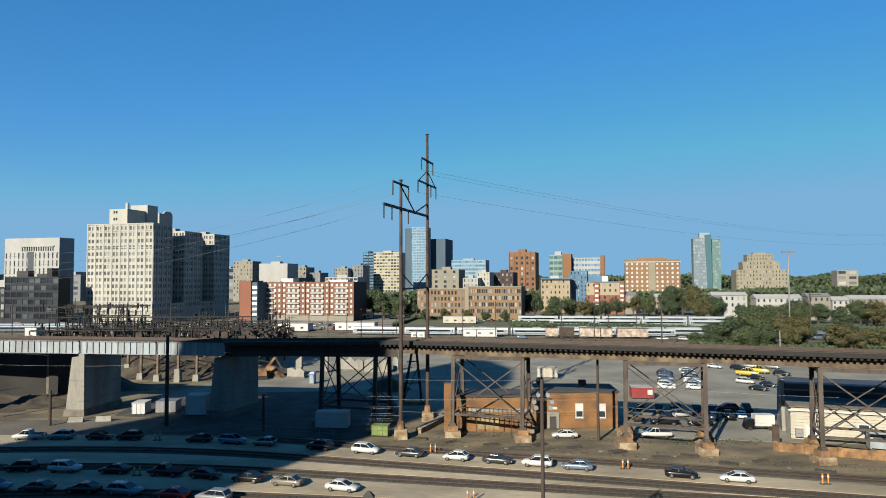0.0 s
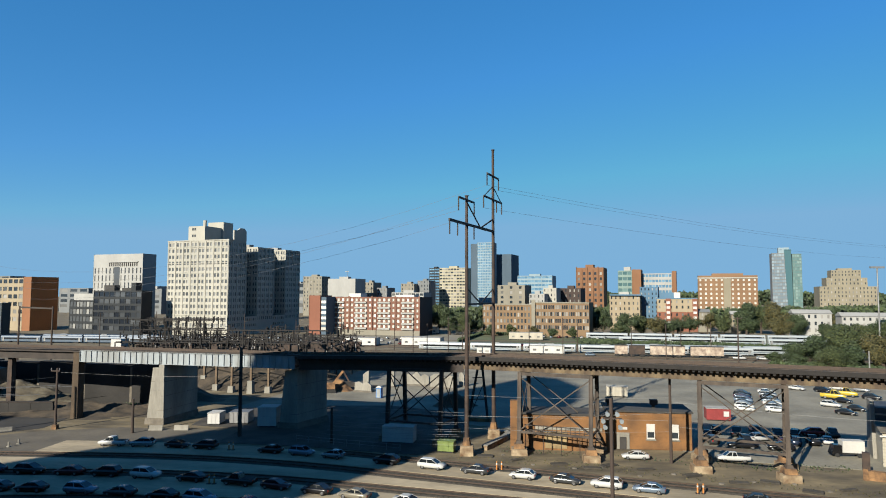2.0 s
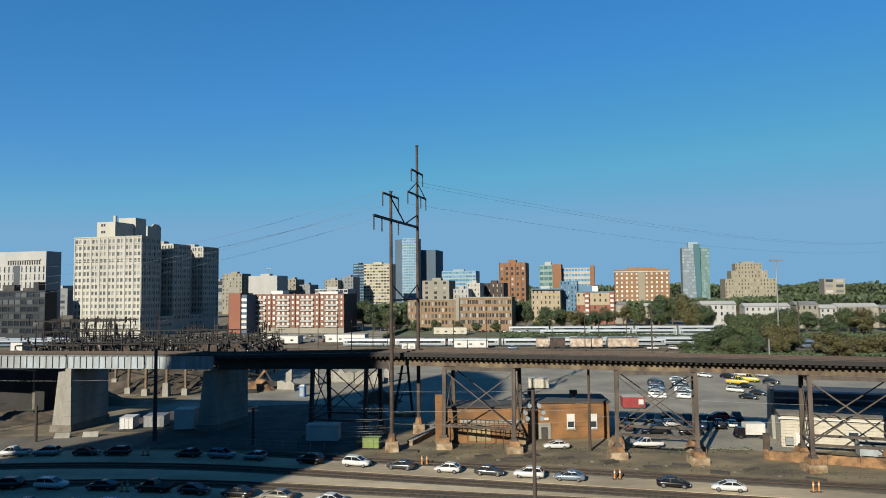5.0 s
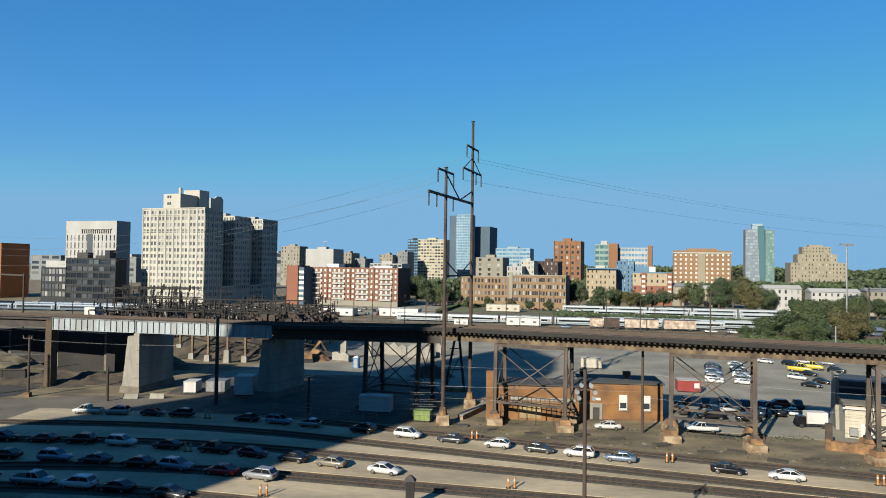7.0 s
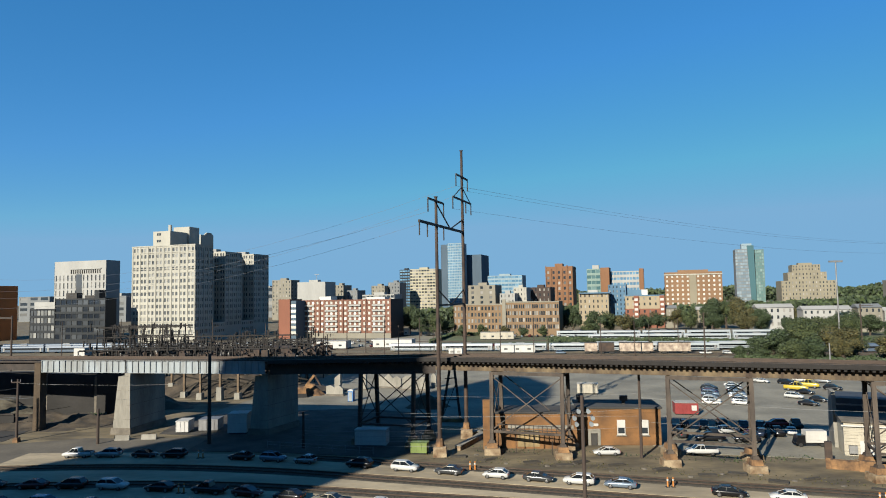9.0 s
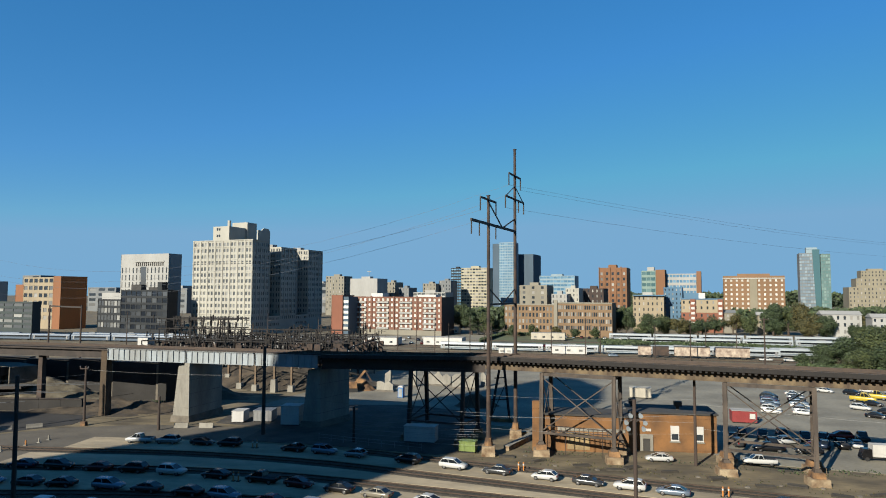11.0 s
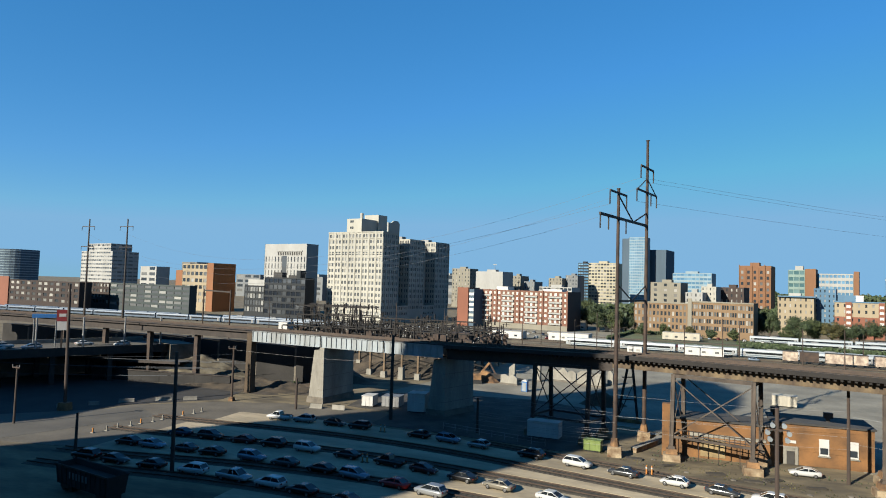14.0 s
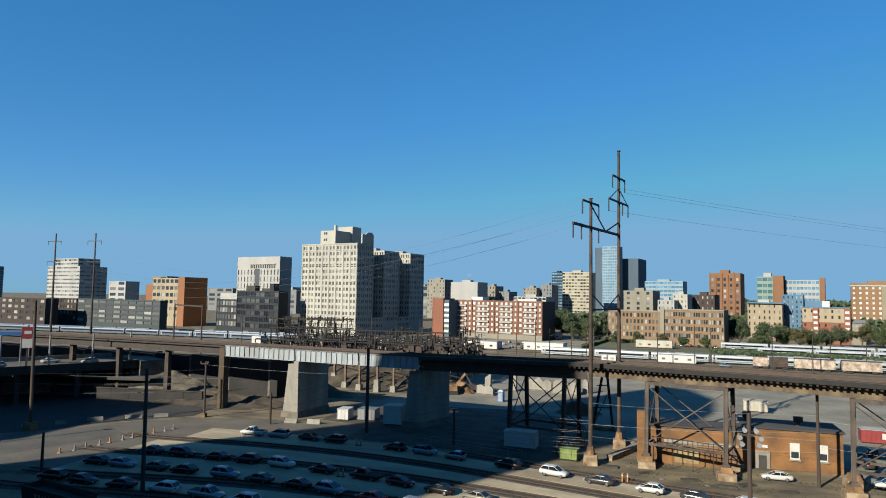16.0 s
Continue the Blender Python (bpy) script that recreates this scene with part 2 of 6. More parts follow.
class Geo:
    """Boxes, beams and rings gathered into one mesh."""

    def __init__(self):
        self.v, self.f = [], []

    def hexa(self, c):
        """A box from its eight corners: four below, four above, counter-clockwise."""
        k = len(self.v)
        self.v += [tuple(p) for p in c]
        self.f += [(k + 3, k + 2, k + 1, k), (k + 4, k + 5, k + 6, k + 7), (k, k + 1, k + 5, k + 4), (k + 1, k + 2, k + 6, k + 5), (k + 2, k + 3, k + 7, k + 6), (k + 3, k, k + 4, k + 7)]
        return self

    def box(self, x0, x1, y0, y1, z0, z1, tx=0.0, ty=0.0):
        """tx, ty: how far each side leans in at the top."""
        return self.hexa([(x0, y0, z0), (x1, y0, z0), (x1, y1, z0), (x0, y1, z0),
                          (x0 + tx, y0 + ty, z1), (x1 - tx, y0 + ty, z1), (x1 - tx, y1 - ty, z1), (x0 + tx, y1 - ty, z1)])

    def beam(self, a, b, w, h):
        a, b = Vector(a), Vector(b)
        d = (b - a).normalized()
        s = d.cross(Vector((0, 0, 1)))
        s = (s if s.length > 1e-4 else Vector((1, 0, 0))).normalized()
        u = s.cross(d)
        s, u = s * w / 2, u * h / 2
        return self.hexa([a - s - u, a + s - u, b + s - u, b - s - u, a - s + u, a + s + u, b + s + u, b - s + u])

    def rod(self, a, b, r0, r1=None, n=8):
        r1 = r0 if r1 is None else r1
        a, b = Vector(a), Vector(b)
        d = (b - a).normalized()
        s = d.cross(Vector((0, 0, 1)))
        s = (s if s.length > 1e-4 else Vector((1, 0, 0))).normalized()
        u = s.cross(d)
        k = len(self.v)
        for p, r in ((a, r0), (b, r1)):
            self.v += [tuple(p + s * r * math.cos(i * math.tau / n) + u * r * math.sin(i * math.tau / n)) for i in range(n)]
        self.f += [(k + i, k + n + i, k + n + (i + 1) % n, k + (i + 1) % n) for i in range(n)]
        self.f += [tuple(k + i for i in range(n)), tuple(k + n + i for i in reversed(range(n)))]
        return self

    def loft(self, rings, close=True):
        """Skin over rings of equally many points."""
        k, n = len(self.v), len(rings[0])
        for r in rings:
            self.v += [tuple(p) for p in r]
        for j in range(len(rings) - 1):
            for i in range(n if close else n - 1):
                a, b = k + j * n + i, k + j * n + (i + 1) % n
                self.f.append((a, b, b + n, a + n))
        if close:
            self.f += [tuple(k + i for i in reversed(range(n))), tuple(k + (len(rings) - 1) * n + i for i in range(n))]
        return self

    def mesh(self, name, material, smooth=False):
        me = bpy.data.meshes.new(name)
        me.from_pydata(self.v, [], self.f)
        me.materials.append(material)
        bm = bmesh.new()
        bm.from_mesh(me)
        bmesh.ops.recalc_face_normals(bm, faces=bm.faces)
        bm.to_mesh(me)
        bm.free()
        if smooth:
            me.shade_smooth()
        return me


def part(name, geo, material, parent, label="", smooth=False):
    """One mesh object under a thing or under a part."""
    me = geo if isinstance(geo, bpy.types.Mesh) else geo.mesh(name, material, smooth)
    ob = new(name, me)
    ob.parent = parent
    return tagged(ob, label) if label else ob


def thing(name, label, category, group="", at=None, kind=""):
    ob = new(name)
    if at is not None:
        ob.matrix_world = at
    return tagged(ob, label, category, group, kind)


def solid(name, geo, material, label, category, group="", kind="", smooth=False):
    return tagged(new(name, geo.mesh(name, material, smooth)), label, category, group, kind)


def row_y(x):
    """The line along which the rows of cars, platforms and tracks bend."""
    if x < -60:
        return 104.7
    return 104.7 - 0.31 * (x + 60) ** 2 / 80 if x < -20 else 98.5 - 0.31 * (x + 20)


def row_slope(x):
    return 0 if x < -60 else -0.31 * (x + 60) / 40 if x < -20 else -0.31


# ---- ground, paving, tracks ----
g = Geo()
g.v, g.f = [(-4000, -1500, 0), (4000, -1500, 0), (4000, 4800, 0), (-4000, 4800, 0)], [(0, 1, 2, 3)]
solid("ground", g, M["soil"], "brown bare rail-yard soil reaching the horizon", "ground", kind="structure")


def strip(name, x0, x1, lo, hi, z, material, label, category, step=4.0, kind="structure"):
    """A band that follows the bend of the yard between two offsets (functions of x)."""
    g = Geo()
    n = int((x1 - x0) / step)
    for i in range(n + 1):
        x = x0 + (x1 - x0) * i / n
        y0, y1 = row_y(x) + lo(x), row_y(x) + hi(x)
        g.v += [(x, y0, 0.0), (x, y0, z), (x, y1, z), (x, y1, 0.0)]
    for i in range(n):
        for k in range(3):
            a = i * 4 + k
            g.f.append((a, a + 4, a + 5, a + 1))
    return solid(name, g, material, label, category, kind=kind)


TRACKS = [(4.0, 0.03, -25, 110), (-4.5, 0.03, -84, 100), (-10.3, 0.09, -84, 90), (-18.9, 0.15, -80, 60), (-29.0, 0.10, -78, 40)]
off = [lambda x, a=a, b=b: a + b * max(-75, min(60, x)) for a, b, *_ in TRACKS]
strip("platform", -73, 110, lambda x: off[1](x) + 1.9, lambda x: min(3.0, off[0](x) - 1.7) if x > -25 else 3.0, 0.06, M["platform"], "sunlit pale concrete platform paving with parked cars", "pavement")
strip("platform", -76, 100, lambda x: off[2](x) + 1.7, lambda x: off[1](x) - 1.7, 0.06, M["platform"], "narrow pale concrete strip between rail tracks", "pavement")
strip("platform", -77, 90, lambda x: off[3](x) + 1.8, lambda x: off[2](x) - 1.7, 0.06, M["platform"], "broad concrete platform paving with parked cars", "pavement")
strip("platform", -70, 60, lambda x: off[4](x) + 1.8, lambda x: off[3](x) - 1.8, 0.06, M["platform"], "concrete platform paving beside dark tracks", "pavement")
strip("platform", -47, 60, lambda x: off[4](x) - 30, lambda x: off[4](x) - 1.8, 0.06, M["platform"], "concrete paving at the front of the yard", "pavement")

for (a, b, x0, x1), o in zip(TRACKS, off):
    t = thing("track", "rusty rail track on brown ballast with timber ties", "track", "yard tracks", kind="structure")
    bed, rails, x = Geo(), [], x0
    n = int((x1 - x0) / 4)
    for i in range(n):
        xa, xb = x0 + (x1 - x0) * i / n, x0 + (x1 - x0) * (i + 1) / n
        ya, yb = row_y(xa) + o(xa), row_y(xb) + o(xb)
        bed.hexa([(xa, ya - 1.6, 0), (xb, yb - 1.6, 0), (xb, yb + 1.6, 0), (xa, ya + 1.6, 0), (xa, ya - 1.25, 0.07), (xb, yb - 1.25, 0.07), (xb, yb + 1.25, 0.07), (xa, ya + 1.25, 0.07)])
    part("ballast", bed, M["ballast"], t)
    for s in (-0.72, 0.72):
        rail = Geo()
        for i in range(n):
            xa, xb = x0 + (x1 - x0) * i / n, x0 + (x1 - x0) * (i + 1) / n
            rail.beam((xa, row_y(xa) + o(xa) + s, 0.22), (xb, row_y(xb) + o(xb) + s, 0.22), 0.09, 0.16)
        part("rail", rail, M["rust"], t)
    tie = Geo().box(-0.12, 0.12, -1.3, 1.3, 0.03, 0.10).mesh("tie", M["tie"])
    rest, x = Geo(), x0 + 1.0
    while x < x1 - 1:
        c, d = Vector((x, row_y(x) + o(x), 0.09)), Vector((-(row_slope(x) + b), 1, 0)).normalized() * 1.3
        if -20 < x < 38:
            part("tie", tie, None, t).matrix_world = pose(x, c.y, 0, 0, 0, math.degrees(math.atan(row_slope(x) + b)))
        else:
            rest.beam(c - d, c + d, 0.24, 0.03)
        x += 0.72
    tagged(part("tie_run", rest, M["tie"], t, "dark timber ties"), kind="stuff")

# ---- elevated railway ----
EDGE = [(-190, 137, 13.9), (-150, 133, 13.9), (-109, 129, 13.9), (-83.3, 125.6, 13.9), (-65, 122.8, 13.85), (-48.6, 120.6, 13.8), (-36.6, 118.2, 13.8), (-23.6, 114.6, 14.2), (-14.6, 111.2, 14.5), (-4.9, 107.6, 14.9), (3, 105, 14.9), (28.5, 97, 14.9), (45, 91.2, 14.9), (80, 78.7, 14.9), (150, 53, 14.9)]


def edge(x):
    """Front edge of the deck: y, z and the unit vector along it."""
    for a, b in zip(EDGE, EDGE[1:]):
        if x <= b[0] or b is EDGE[-1]:
            f = (x - a[0]) / (b[0] - a[0])
            d = Vector((b[0] - a[0], b[1] - a[1], 0)).normalized()
            return a[1] + f * (b[1] - a[1]), a[2] + f * (b[2] - a[2]), d


def deck_point(x, back, z):
    """A point back metres behind the front edge and z above (or below) the deck."""
    y, top, d = edge(x)
    return Vector((x - d.y * back, y + d.x * back, top + z))


viaduct = thing("rail_viaduct", "elevated railway viaduct on steel bents and concrete piers", "viaduct", kind="structure")


def spans(x0, x1, step):
    n = max(1, round((x1 - x0) / step))
    return [(x0 + (x1 - x0) * i / n, x0 + (x1 - x0) * (i + 1) / n) for i in range(n)]


def run(g, x0, x1, back, z, w, h, step=5.0):
    for a, b in spans(x0, x1, step):
        g.beam(deck_point(a, back, z), deck_point(b, back, z), w, h)
    return g


def slab(name, x0, x1, b0, b1, z0, z1, material, step=5.0):
    g = Geo()
    for a, b in spans(x0, x1, step):
        g.hexa([deck_point(a, b0, z0), deck_point(b, b0, z0), deck_point(b, b1, z0), deck_point(a, b1, z0), deck_point(a, b0, z1), deck_point(b, b0, z1), deck_point(b, b1, z1), deck_point(a, b1, z1)])
    return part(name, g, material, viaduct)


WIDE = 6.8
slab("deck", -190, 150, 0.3, WIDE - 0.3, -0.75, -0.35, M["steel_dark"])
slab("ballast_bed", -190, 150, 1.2, WIDE - 1.2, -0.35, -0.12, M["deckbed"])
for back in (1.5, 3.0, 3.9, 5.4):
    part("rail", run(Geo(), -190, 150, back, -0.02, 0.08, 0.16), M["rust"], viaduct)
# pale plate girders over the two concrete piers
for x0, x1 in ((-83, -65.2), (-64.8, -50.3), (-49.9, -37)):
    for back in (0.15, WIDE - 0.15):
        web = part("plate_girder", run(Geo(), x0, x1, back, -1.45, 0.06, 2.2, 20), M["girder"], viaduct, "pale blue-grey painted plate girder")
        for z in (-0.3, -2.55):
            part("flange", run(Geo(), x0, x1, back, z, 0.5, 0.08, 20), M["girder"], web)
        for a, b in spans(x0, x1, 1.25):
            p, q = deck_point(a, back - 0.12, -2.5), deck_point(a, back - 0.12, -0.34)
            part("stiffener", Geo().beam(p, q, 0.08, 0.2), M["girder"], web)
# dark girders of the rest
for x0, x1, depth, m in ((-190, -83.4, 1.5, "steel_dark"), (-36.6, -6, 2.0, "steel_dark"), (-6, 150, 1.45, "ochre")):
    for back in (1.0, WIDE - 1.0):
        web = part("plate_girder", run(Geo(), x0, x1, back, -0.7 - depth / 2, 0.06, depth, 6), M[m], viaduct, "rusted plate girder")
        part("flange", run(Geo(), x0, x1, back, -0.72 - depth, 0.45, 0.07, 6), M[m], web)
        part("flange", run(Geo(), x0, x1, back, -0.78, 0.45, 0.07, 6), M[m], web)
g = Geo()
for a, b in spans(-36, 90, 0.75):
    g.beam(deck_point(a, -0.4, -0.78), deck_point(a, 1.6, -0.78), 0.34, 0.4)
tagged(part("bridge_ties", g, M["soot"], viaduct, "dark timber bridge ties"), kind="stuff")
part("kerb_beam", run(Geo(), -36, 150, -0.45, -0.36, 0.24, 0.62), M["soot"], viaduct)
part("walkway", run(Geo(), -36, 150, 0.05, -0.1, 0.4, 0.08), M["timber"], viaduct, "weathered brown plank walkway along the deck")
part("kerb_beam", run(Geo(), -190, -36, 0.1, -0.12, 0.3, 0.24), M["steel_dark"], viaduct)
part("kerb_beam", run(Geo(), -190, 150, WIDE - 0.1, -0.2, 0.2, 0.24), M["steel_dark"], viaduct)


def pier(x, y, back, label):
    """Concrete wall pier under the pale girders: its narrow end leans in on one edge, its long side runs straight back."""
    top = deck_point(x, 0, 0).z - 3.15
    v = Vector((*back, 0))

    def ring(x0, x1, z, grow=0.0):
        n = Vector((v.y, -v.x, 0)).normalized() * grow
        f = v.normalized() * grow
        a, b = Vector((x + x0, y + 0.35, z)), Vector((x + x1, y, z))
        return [a - n - f, b + n - f, b + v + n + f, a + v - n + f]
    ob = part("pier", Geo().hexa(ring(-3.6, 0.0, 0) + ring(-2.55, -0.15, top)), M["concrete"], viaduct, label)
    part("plinth", Geo().hexa(ring(-3.7, 0.0, 0, 0.22) + ring(-3.6, 0.0, 1.2, 0.12)), M["stone"], ob, "stained concrete plinth")
    part("bearing_block", Geo().hexa(ring(-1.5, -0.1, top, -0.1) + ring(-1.5, -0.1, top + 0.56, -0.1)), M["concrete"], ob)
    for k in (1, 2, 3):
        z = top * k / 4
        part("joint_band", Geo().hexa(ring(-3.6 + 1.05 * k / 4, -0.15 * k / 4, z, 0.012) + ring(-3.6 + 1.05 * k / 4, -0.15 * k / 4, z + 0.07, 0.012)), M["stone"], ob)


pier(-63.5, 122.0, (1.7, 10.6), "tapered pale concrete wall pier")
pier(-36.9, 120.2, (3.4, 8.2), "tapered concrete wall pier in blue shade")


def laced(g, a, b, w, lace=0.6):
    """A built-up column: two channels with a cover plate in front and zigzag lacing on its sides."""
    a, b = Vector(a), Vector(b)
    ax, ay = Vector((w / 2, 0, 0)), Vector((0, w / 2, 0))
    for s in (-1, 1):
        g.beam(a + ax * s, b + ax * s, 0.12, w * 0.95)
    g.beam(a - ay * 0.9, b - ay * 0.9, w * 0.98, 0.06)
    n = int((b - a).length / lace)
    for i in range(n):
        p, q = a + (b - a) * i / n, a + (b - a) * (i + 1) / n
        e = ax if i % 2 else -ax
        g.beam(p + ay * 0.9 - e, q + ay * 0.9 + e, 0.05, 0.16)
    return g


def bent(xa, xb, material, near=0.7, far=WIDE - 0.7, splay=0.6, foot=True):
    """A four-legged steel tower under the deck, cross-braced on its sides."""
    legs = {}
    for i, x in enumerate((xa, xb)):
        for j, back in enumerate((near, far)):
            top = deck_point(x, back, -2.3)
            sp = -splay if j == 0 else splay
            base = deck_point(x, back + sp, 0)
            base.z = 1.7 if foot else 0.2
            legs[i, j] = (base, top)
            part("leg", laced(Geo(), base, top, 0.46), M[material], viaduct, "riveted laced steel column")
            if foot:
                b = base
                f = part("footing", Geo().box(b.x - 1.25, b.x + 1.25, b.y - 1.2, b.y + 1.2, 0, 1.0, 0.05, 0.05), M["plinth"], viaduct, "rust-stained stepped concrete footing")
                part("pedestal", Geo().box(b.x - 0.85, b.x + 0.85, b.y - 0.85, b.y + 0.85, 1.0, 1.75, 0.12, 0.12), M["footing"], f)
                part("shoe", Geo().box(b.x - 0.5, b.x + 0.5, b.y - 0.5, b.y + 0.5, 1.75, 2.15, 0.12, 0.12), M[material], f)
    for k, l in (((0, 0), (1, 0)), ((0, 1), (1, 1)), ((0, 0), (0, 1)), ((1, 0), (1, 1))):
        (b0, t0), (b1, t1) = legs[k], legs[l]
        part("brace", Geo().beam(b0.lerp(t0, 0.18), t1.lerp(b1, 0.06), 0.10, 0.16), M[material], viaduct)
        part("brace", Geo().beam(b1.lerp(t1, 0.18), t0.lerp(b0, 0.06), 0.10, 0.16), M[material], viaduct)
        part("strut", Geo().beam(b0.lerp(t0, 0.16), b1.lerp(t1, 0.16), 0.2, 0.35), M[material], viaduct)
        part("strut", Geo().beam(t0.lerp(b0, 0.02), t1.lerp(b1, 0.02), 0.25, 0.5), M[material], viaduct)


# first bent is coloured darker than the others for the shade on it
bent(-19.0, -9.6, "steel_dark")
bent(3.2, 13.8, "column")
bent(28.4, 38.8, "column")
bent(52.5, 63.0, "column")
bent(78.0, 88.5, "column")
# pipe rack between the legs beside the brick wing
rack = thing("pipe_rack", "dark steel pipe rack with upright bars before the brick wing", "rack")
for z in (3.0, 3.6, 4.3):
    a, b = deck_point(3.6, 1.6, 0), deck_point(13.4, 1.6, 0)
    part("rail", Geo().beam((a.x, a.y, z), (b.x, b.y, z), 0.09, 0.12), M["steel_dark"], rack)
for i in range(15):
    q = deck_point(3.8 + i * 0.68, 1.6, 0)
    part("upright", Geo().beam((q.x, q.y, 0 if i % 4 == 0 else 2.9), (q.x, q.y, 4.4), 0.1, 0.1), M["steel_dark"], rack)
# masonry end support, and slim supports of the approach on the left
a, b = deck_point(-84.9, 0.2, 0), deck_point(-83.8, 2.4, 0)
part("pier", Geo().box(a.x, b.x, min(a.y, b.y), max(a.y, b.y), 0, a.z - 0.8, 0.1, 0.1), M["earth"], viaduct, "weathered brown masonry end post")
for x in (-101, -116, -131, -146):
    a = deck_point(x, 0.6, -2.3)
    part("pier", Geo().box(a.x - 0.55, a.x + 0.55, a.y + 1, a.y + 2.4, 0, a.z - 0.02, 0.1, 0.1), M["steel_brown"], viaduct, "slim weathered brown pier")
# ---- distant city ----


def facade(parent, length, h, n, rows, mtx, wall, glass="glass", base=4.0, crown=0.8, sill=0.45, pat=((0.25, 0.75),), depth=0.35, first=0):
    """One wall with real openings and a pane in each. pat: where the openings lie within a bay."""
    xs, holes = [0.0], []
    bay = length / n if n else length
    for i in range(first, n):
        for a, b in pat:
            xs += [(i + a) * bay, (i + b) * bay]
            holes.append(len(xs) - 2)
    xs.append(length)
    storey = (h - base - crown) / max(1, rows)
    zs, lights = [0.0], []
    for r in range(rows if n else 0):
        zs += [base + (r + sill) * storey, base + (r + 1) * storey - 0.12]
        lights.append(len(zs) - 2)
    zs.append(h)
    holes, lights = set(holes), set(lights)
    g, nz = Geo(), len(zs)
    for y in (0.0, depth):
        for x in xs:
            g.v += [tuple(mtx @ Vector((x, y, z))) for z in zs]
    back = len(xs) * nz

    def open_at(i, j):
        return i in holes and j in lights

    def inside(i, j):
        return 0 <= i < len(xs) - 1 and 0 <= j < nz - 1 and not open_at(i, j)
    for i in range(len(xs) - 1):
        for j in range(nz - 1):
            if open_at(i, j):
                continue
            c = [i * nz + j, (i + 1) * nz + j, (i + 1) * nz + j + 1, i * nz + j + 1]
            g.f.append(tuple(c))
            for k, (di, dj) in enumerate(((0, -1), (1, 0), (0, 1), (-1, 0))):
                if not inside(i + di, j + dj):
                    a, b = c[k], c[(k + 1) % 4]
                    g.f.append((b, a, a + back, b + back))
    part("wall", g, wall, parent)
    if not holes:
        return
    for a, b in pat:
        wide = (b - a) * bay
        pane = Geo().box(-wide / 2, wide / 2, 0, 0.06, 0, zs[2] - zs[1]).mesh("window", M[glass])
        for r in range(rows):
            for i in range(first, n):
                part("window", pane, None, parent).matrix_basis = mtx @ Matrix.Translation(((i + (a + b) / 2) * bay, depth - 0.1, base + (r + sill) * storey))


def mass(parent, w, d, h, wall, rows, cols, side=0, shift=(0, 0), left=0, roof="roof_pale", roofz=0.5, z0=0.0, side_wall=None, first=0, glass="glass", **kw):
    """A block of a building: walls on its front and sides round a closed core."""
    at = Matrix.Translation((shift[0], shift[1], z0))
    e = 0.4
    part("core", Geo().box(shift[0] + e, shift[0] + w - e, shift[1] + e, shift[1] + d - 0.05, z0, z0 + h - roofz - 0.05), M["roof"], parent)
    part("roof", Geo().box(shift[0] + 0.35, shift[0] + w - 0.35, shift[1] + 0.35, shift[1] + d, z0 + h - roofz - 0.05, z0 + h - roofz), M[roof], parent)
    facade(parent, w, h, cols, rows, at, wall, glass=glass, first=first, **kw)
    facade(parent, d, h, side, rows, at @ Matrix.Translation((w + 0.003, 0.003, 0)) @ Matrix.Rotation(math.pi / 2, 4, "Z"), side_wall or wall, glass=glass, **kw)
    facade(parent, d, h, left, rows, at @ Matrix.Translation((-0.003, d, 0)) @ Matrix.Rotation(-math.pi / 2, 4, "Z"), wall, glass=glass, **kw)


YAW = -16.0


def building(label, at, yaw=YAW):
    return thing("building", label, "building", "city buildings", pose(at[0], at[1], 0, 0, 0, yaw))


def block(parent, name, x0, x1, y0, y1, z0, z1, material, label=""):
    return part(name, Geo().box(x0, x1, y0, y1, z0, z1), material, parent, label)


W = {k: wallmat(n, h) for k, n, h in (("maroon", "shade_dark_maroon_brick", "46362f"), ("cream", "cream_stone", "e2ded0"), ("white", "white_panel", "d6d5d0"), ("red", "red_brick", "a0705c"), ("mill", "buff_brick", "a98a68"), ("butter", "butter_stone", "e2d8ba"), ("tan", "tan_stone", "b4aa92"),
     ("brown", "brown_brick", "a87854"), ("yellow", "yellow_stucco", "cdbb9c"), ("orange", "orange_panel", "b57a52"), ("bluep", "blue_panel", "6f9abb"), ("grey", "grey_panel", "9a9ea0"), ("dark", "dark_brick", "55453e"),
     ("brickr", "salmon_brick", "ae8764"), ("beige", "beige_concrete", "b2ab9a"), ("mull", "mullion_grey", "b4ccd8"), ("green", "pale_green_panel", "a9c4bb"), ("terra", "terracotta_panel", "a96c54"), ("slate", "slate_panel", "30363b"), ("orange_sunlit", "sunlit_orange_panel", "e08c4c"), ("sage", "dull_sage_panel", "4e5a5a"), ("gmull", "green_mullion", "7f9b98"), ("bluegrey", "blue_grey_panel", "62798c"))}
PAIR = ((0.16, 0.42), (0.58, 0.84))
SLIM = ((0.35, 0.65),)
WIDE_W = ((0.12, 0.88),)

# cream apartment tower with three wings and a joined podium
b = building("cream stone apartment tower with three wings", (-198.9, 381.9))
b.location.z, b.scale = -3.0, (1.12, 1.12, 1.12)
mass(b, 40, 14.3, 52.6, W["cream"], 14, 8, 4, base=6, sill=0.4, glass="glass_grey", pat=PAIR)
mass(b, 30, 14.9, 50.6, W["cream"], 13, 8, 4, shift=(10, 24.4), base=9.2, sill=0.4, glass="glass_grey", pat=PAIR, first=6)
mass(b, 30, 15.3, 50.7, W["cream"], 13, 8, 4, shift=(10, 50.9), base=9.2, sill=0.4, glass="glass_grey", pat=PAIR, first=6)
block(b, "link", 10.5, 33, 14.35, 50.8, 12.6, 48, W["cream"])
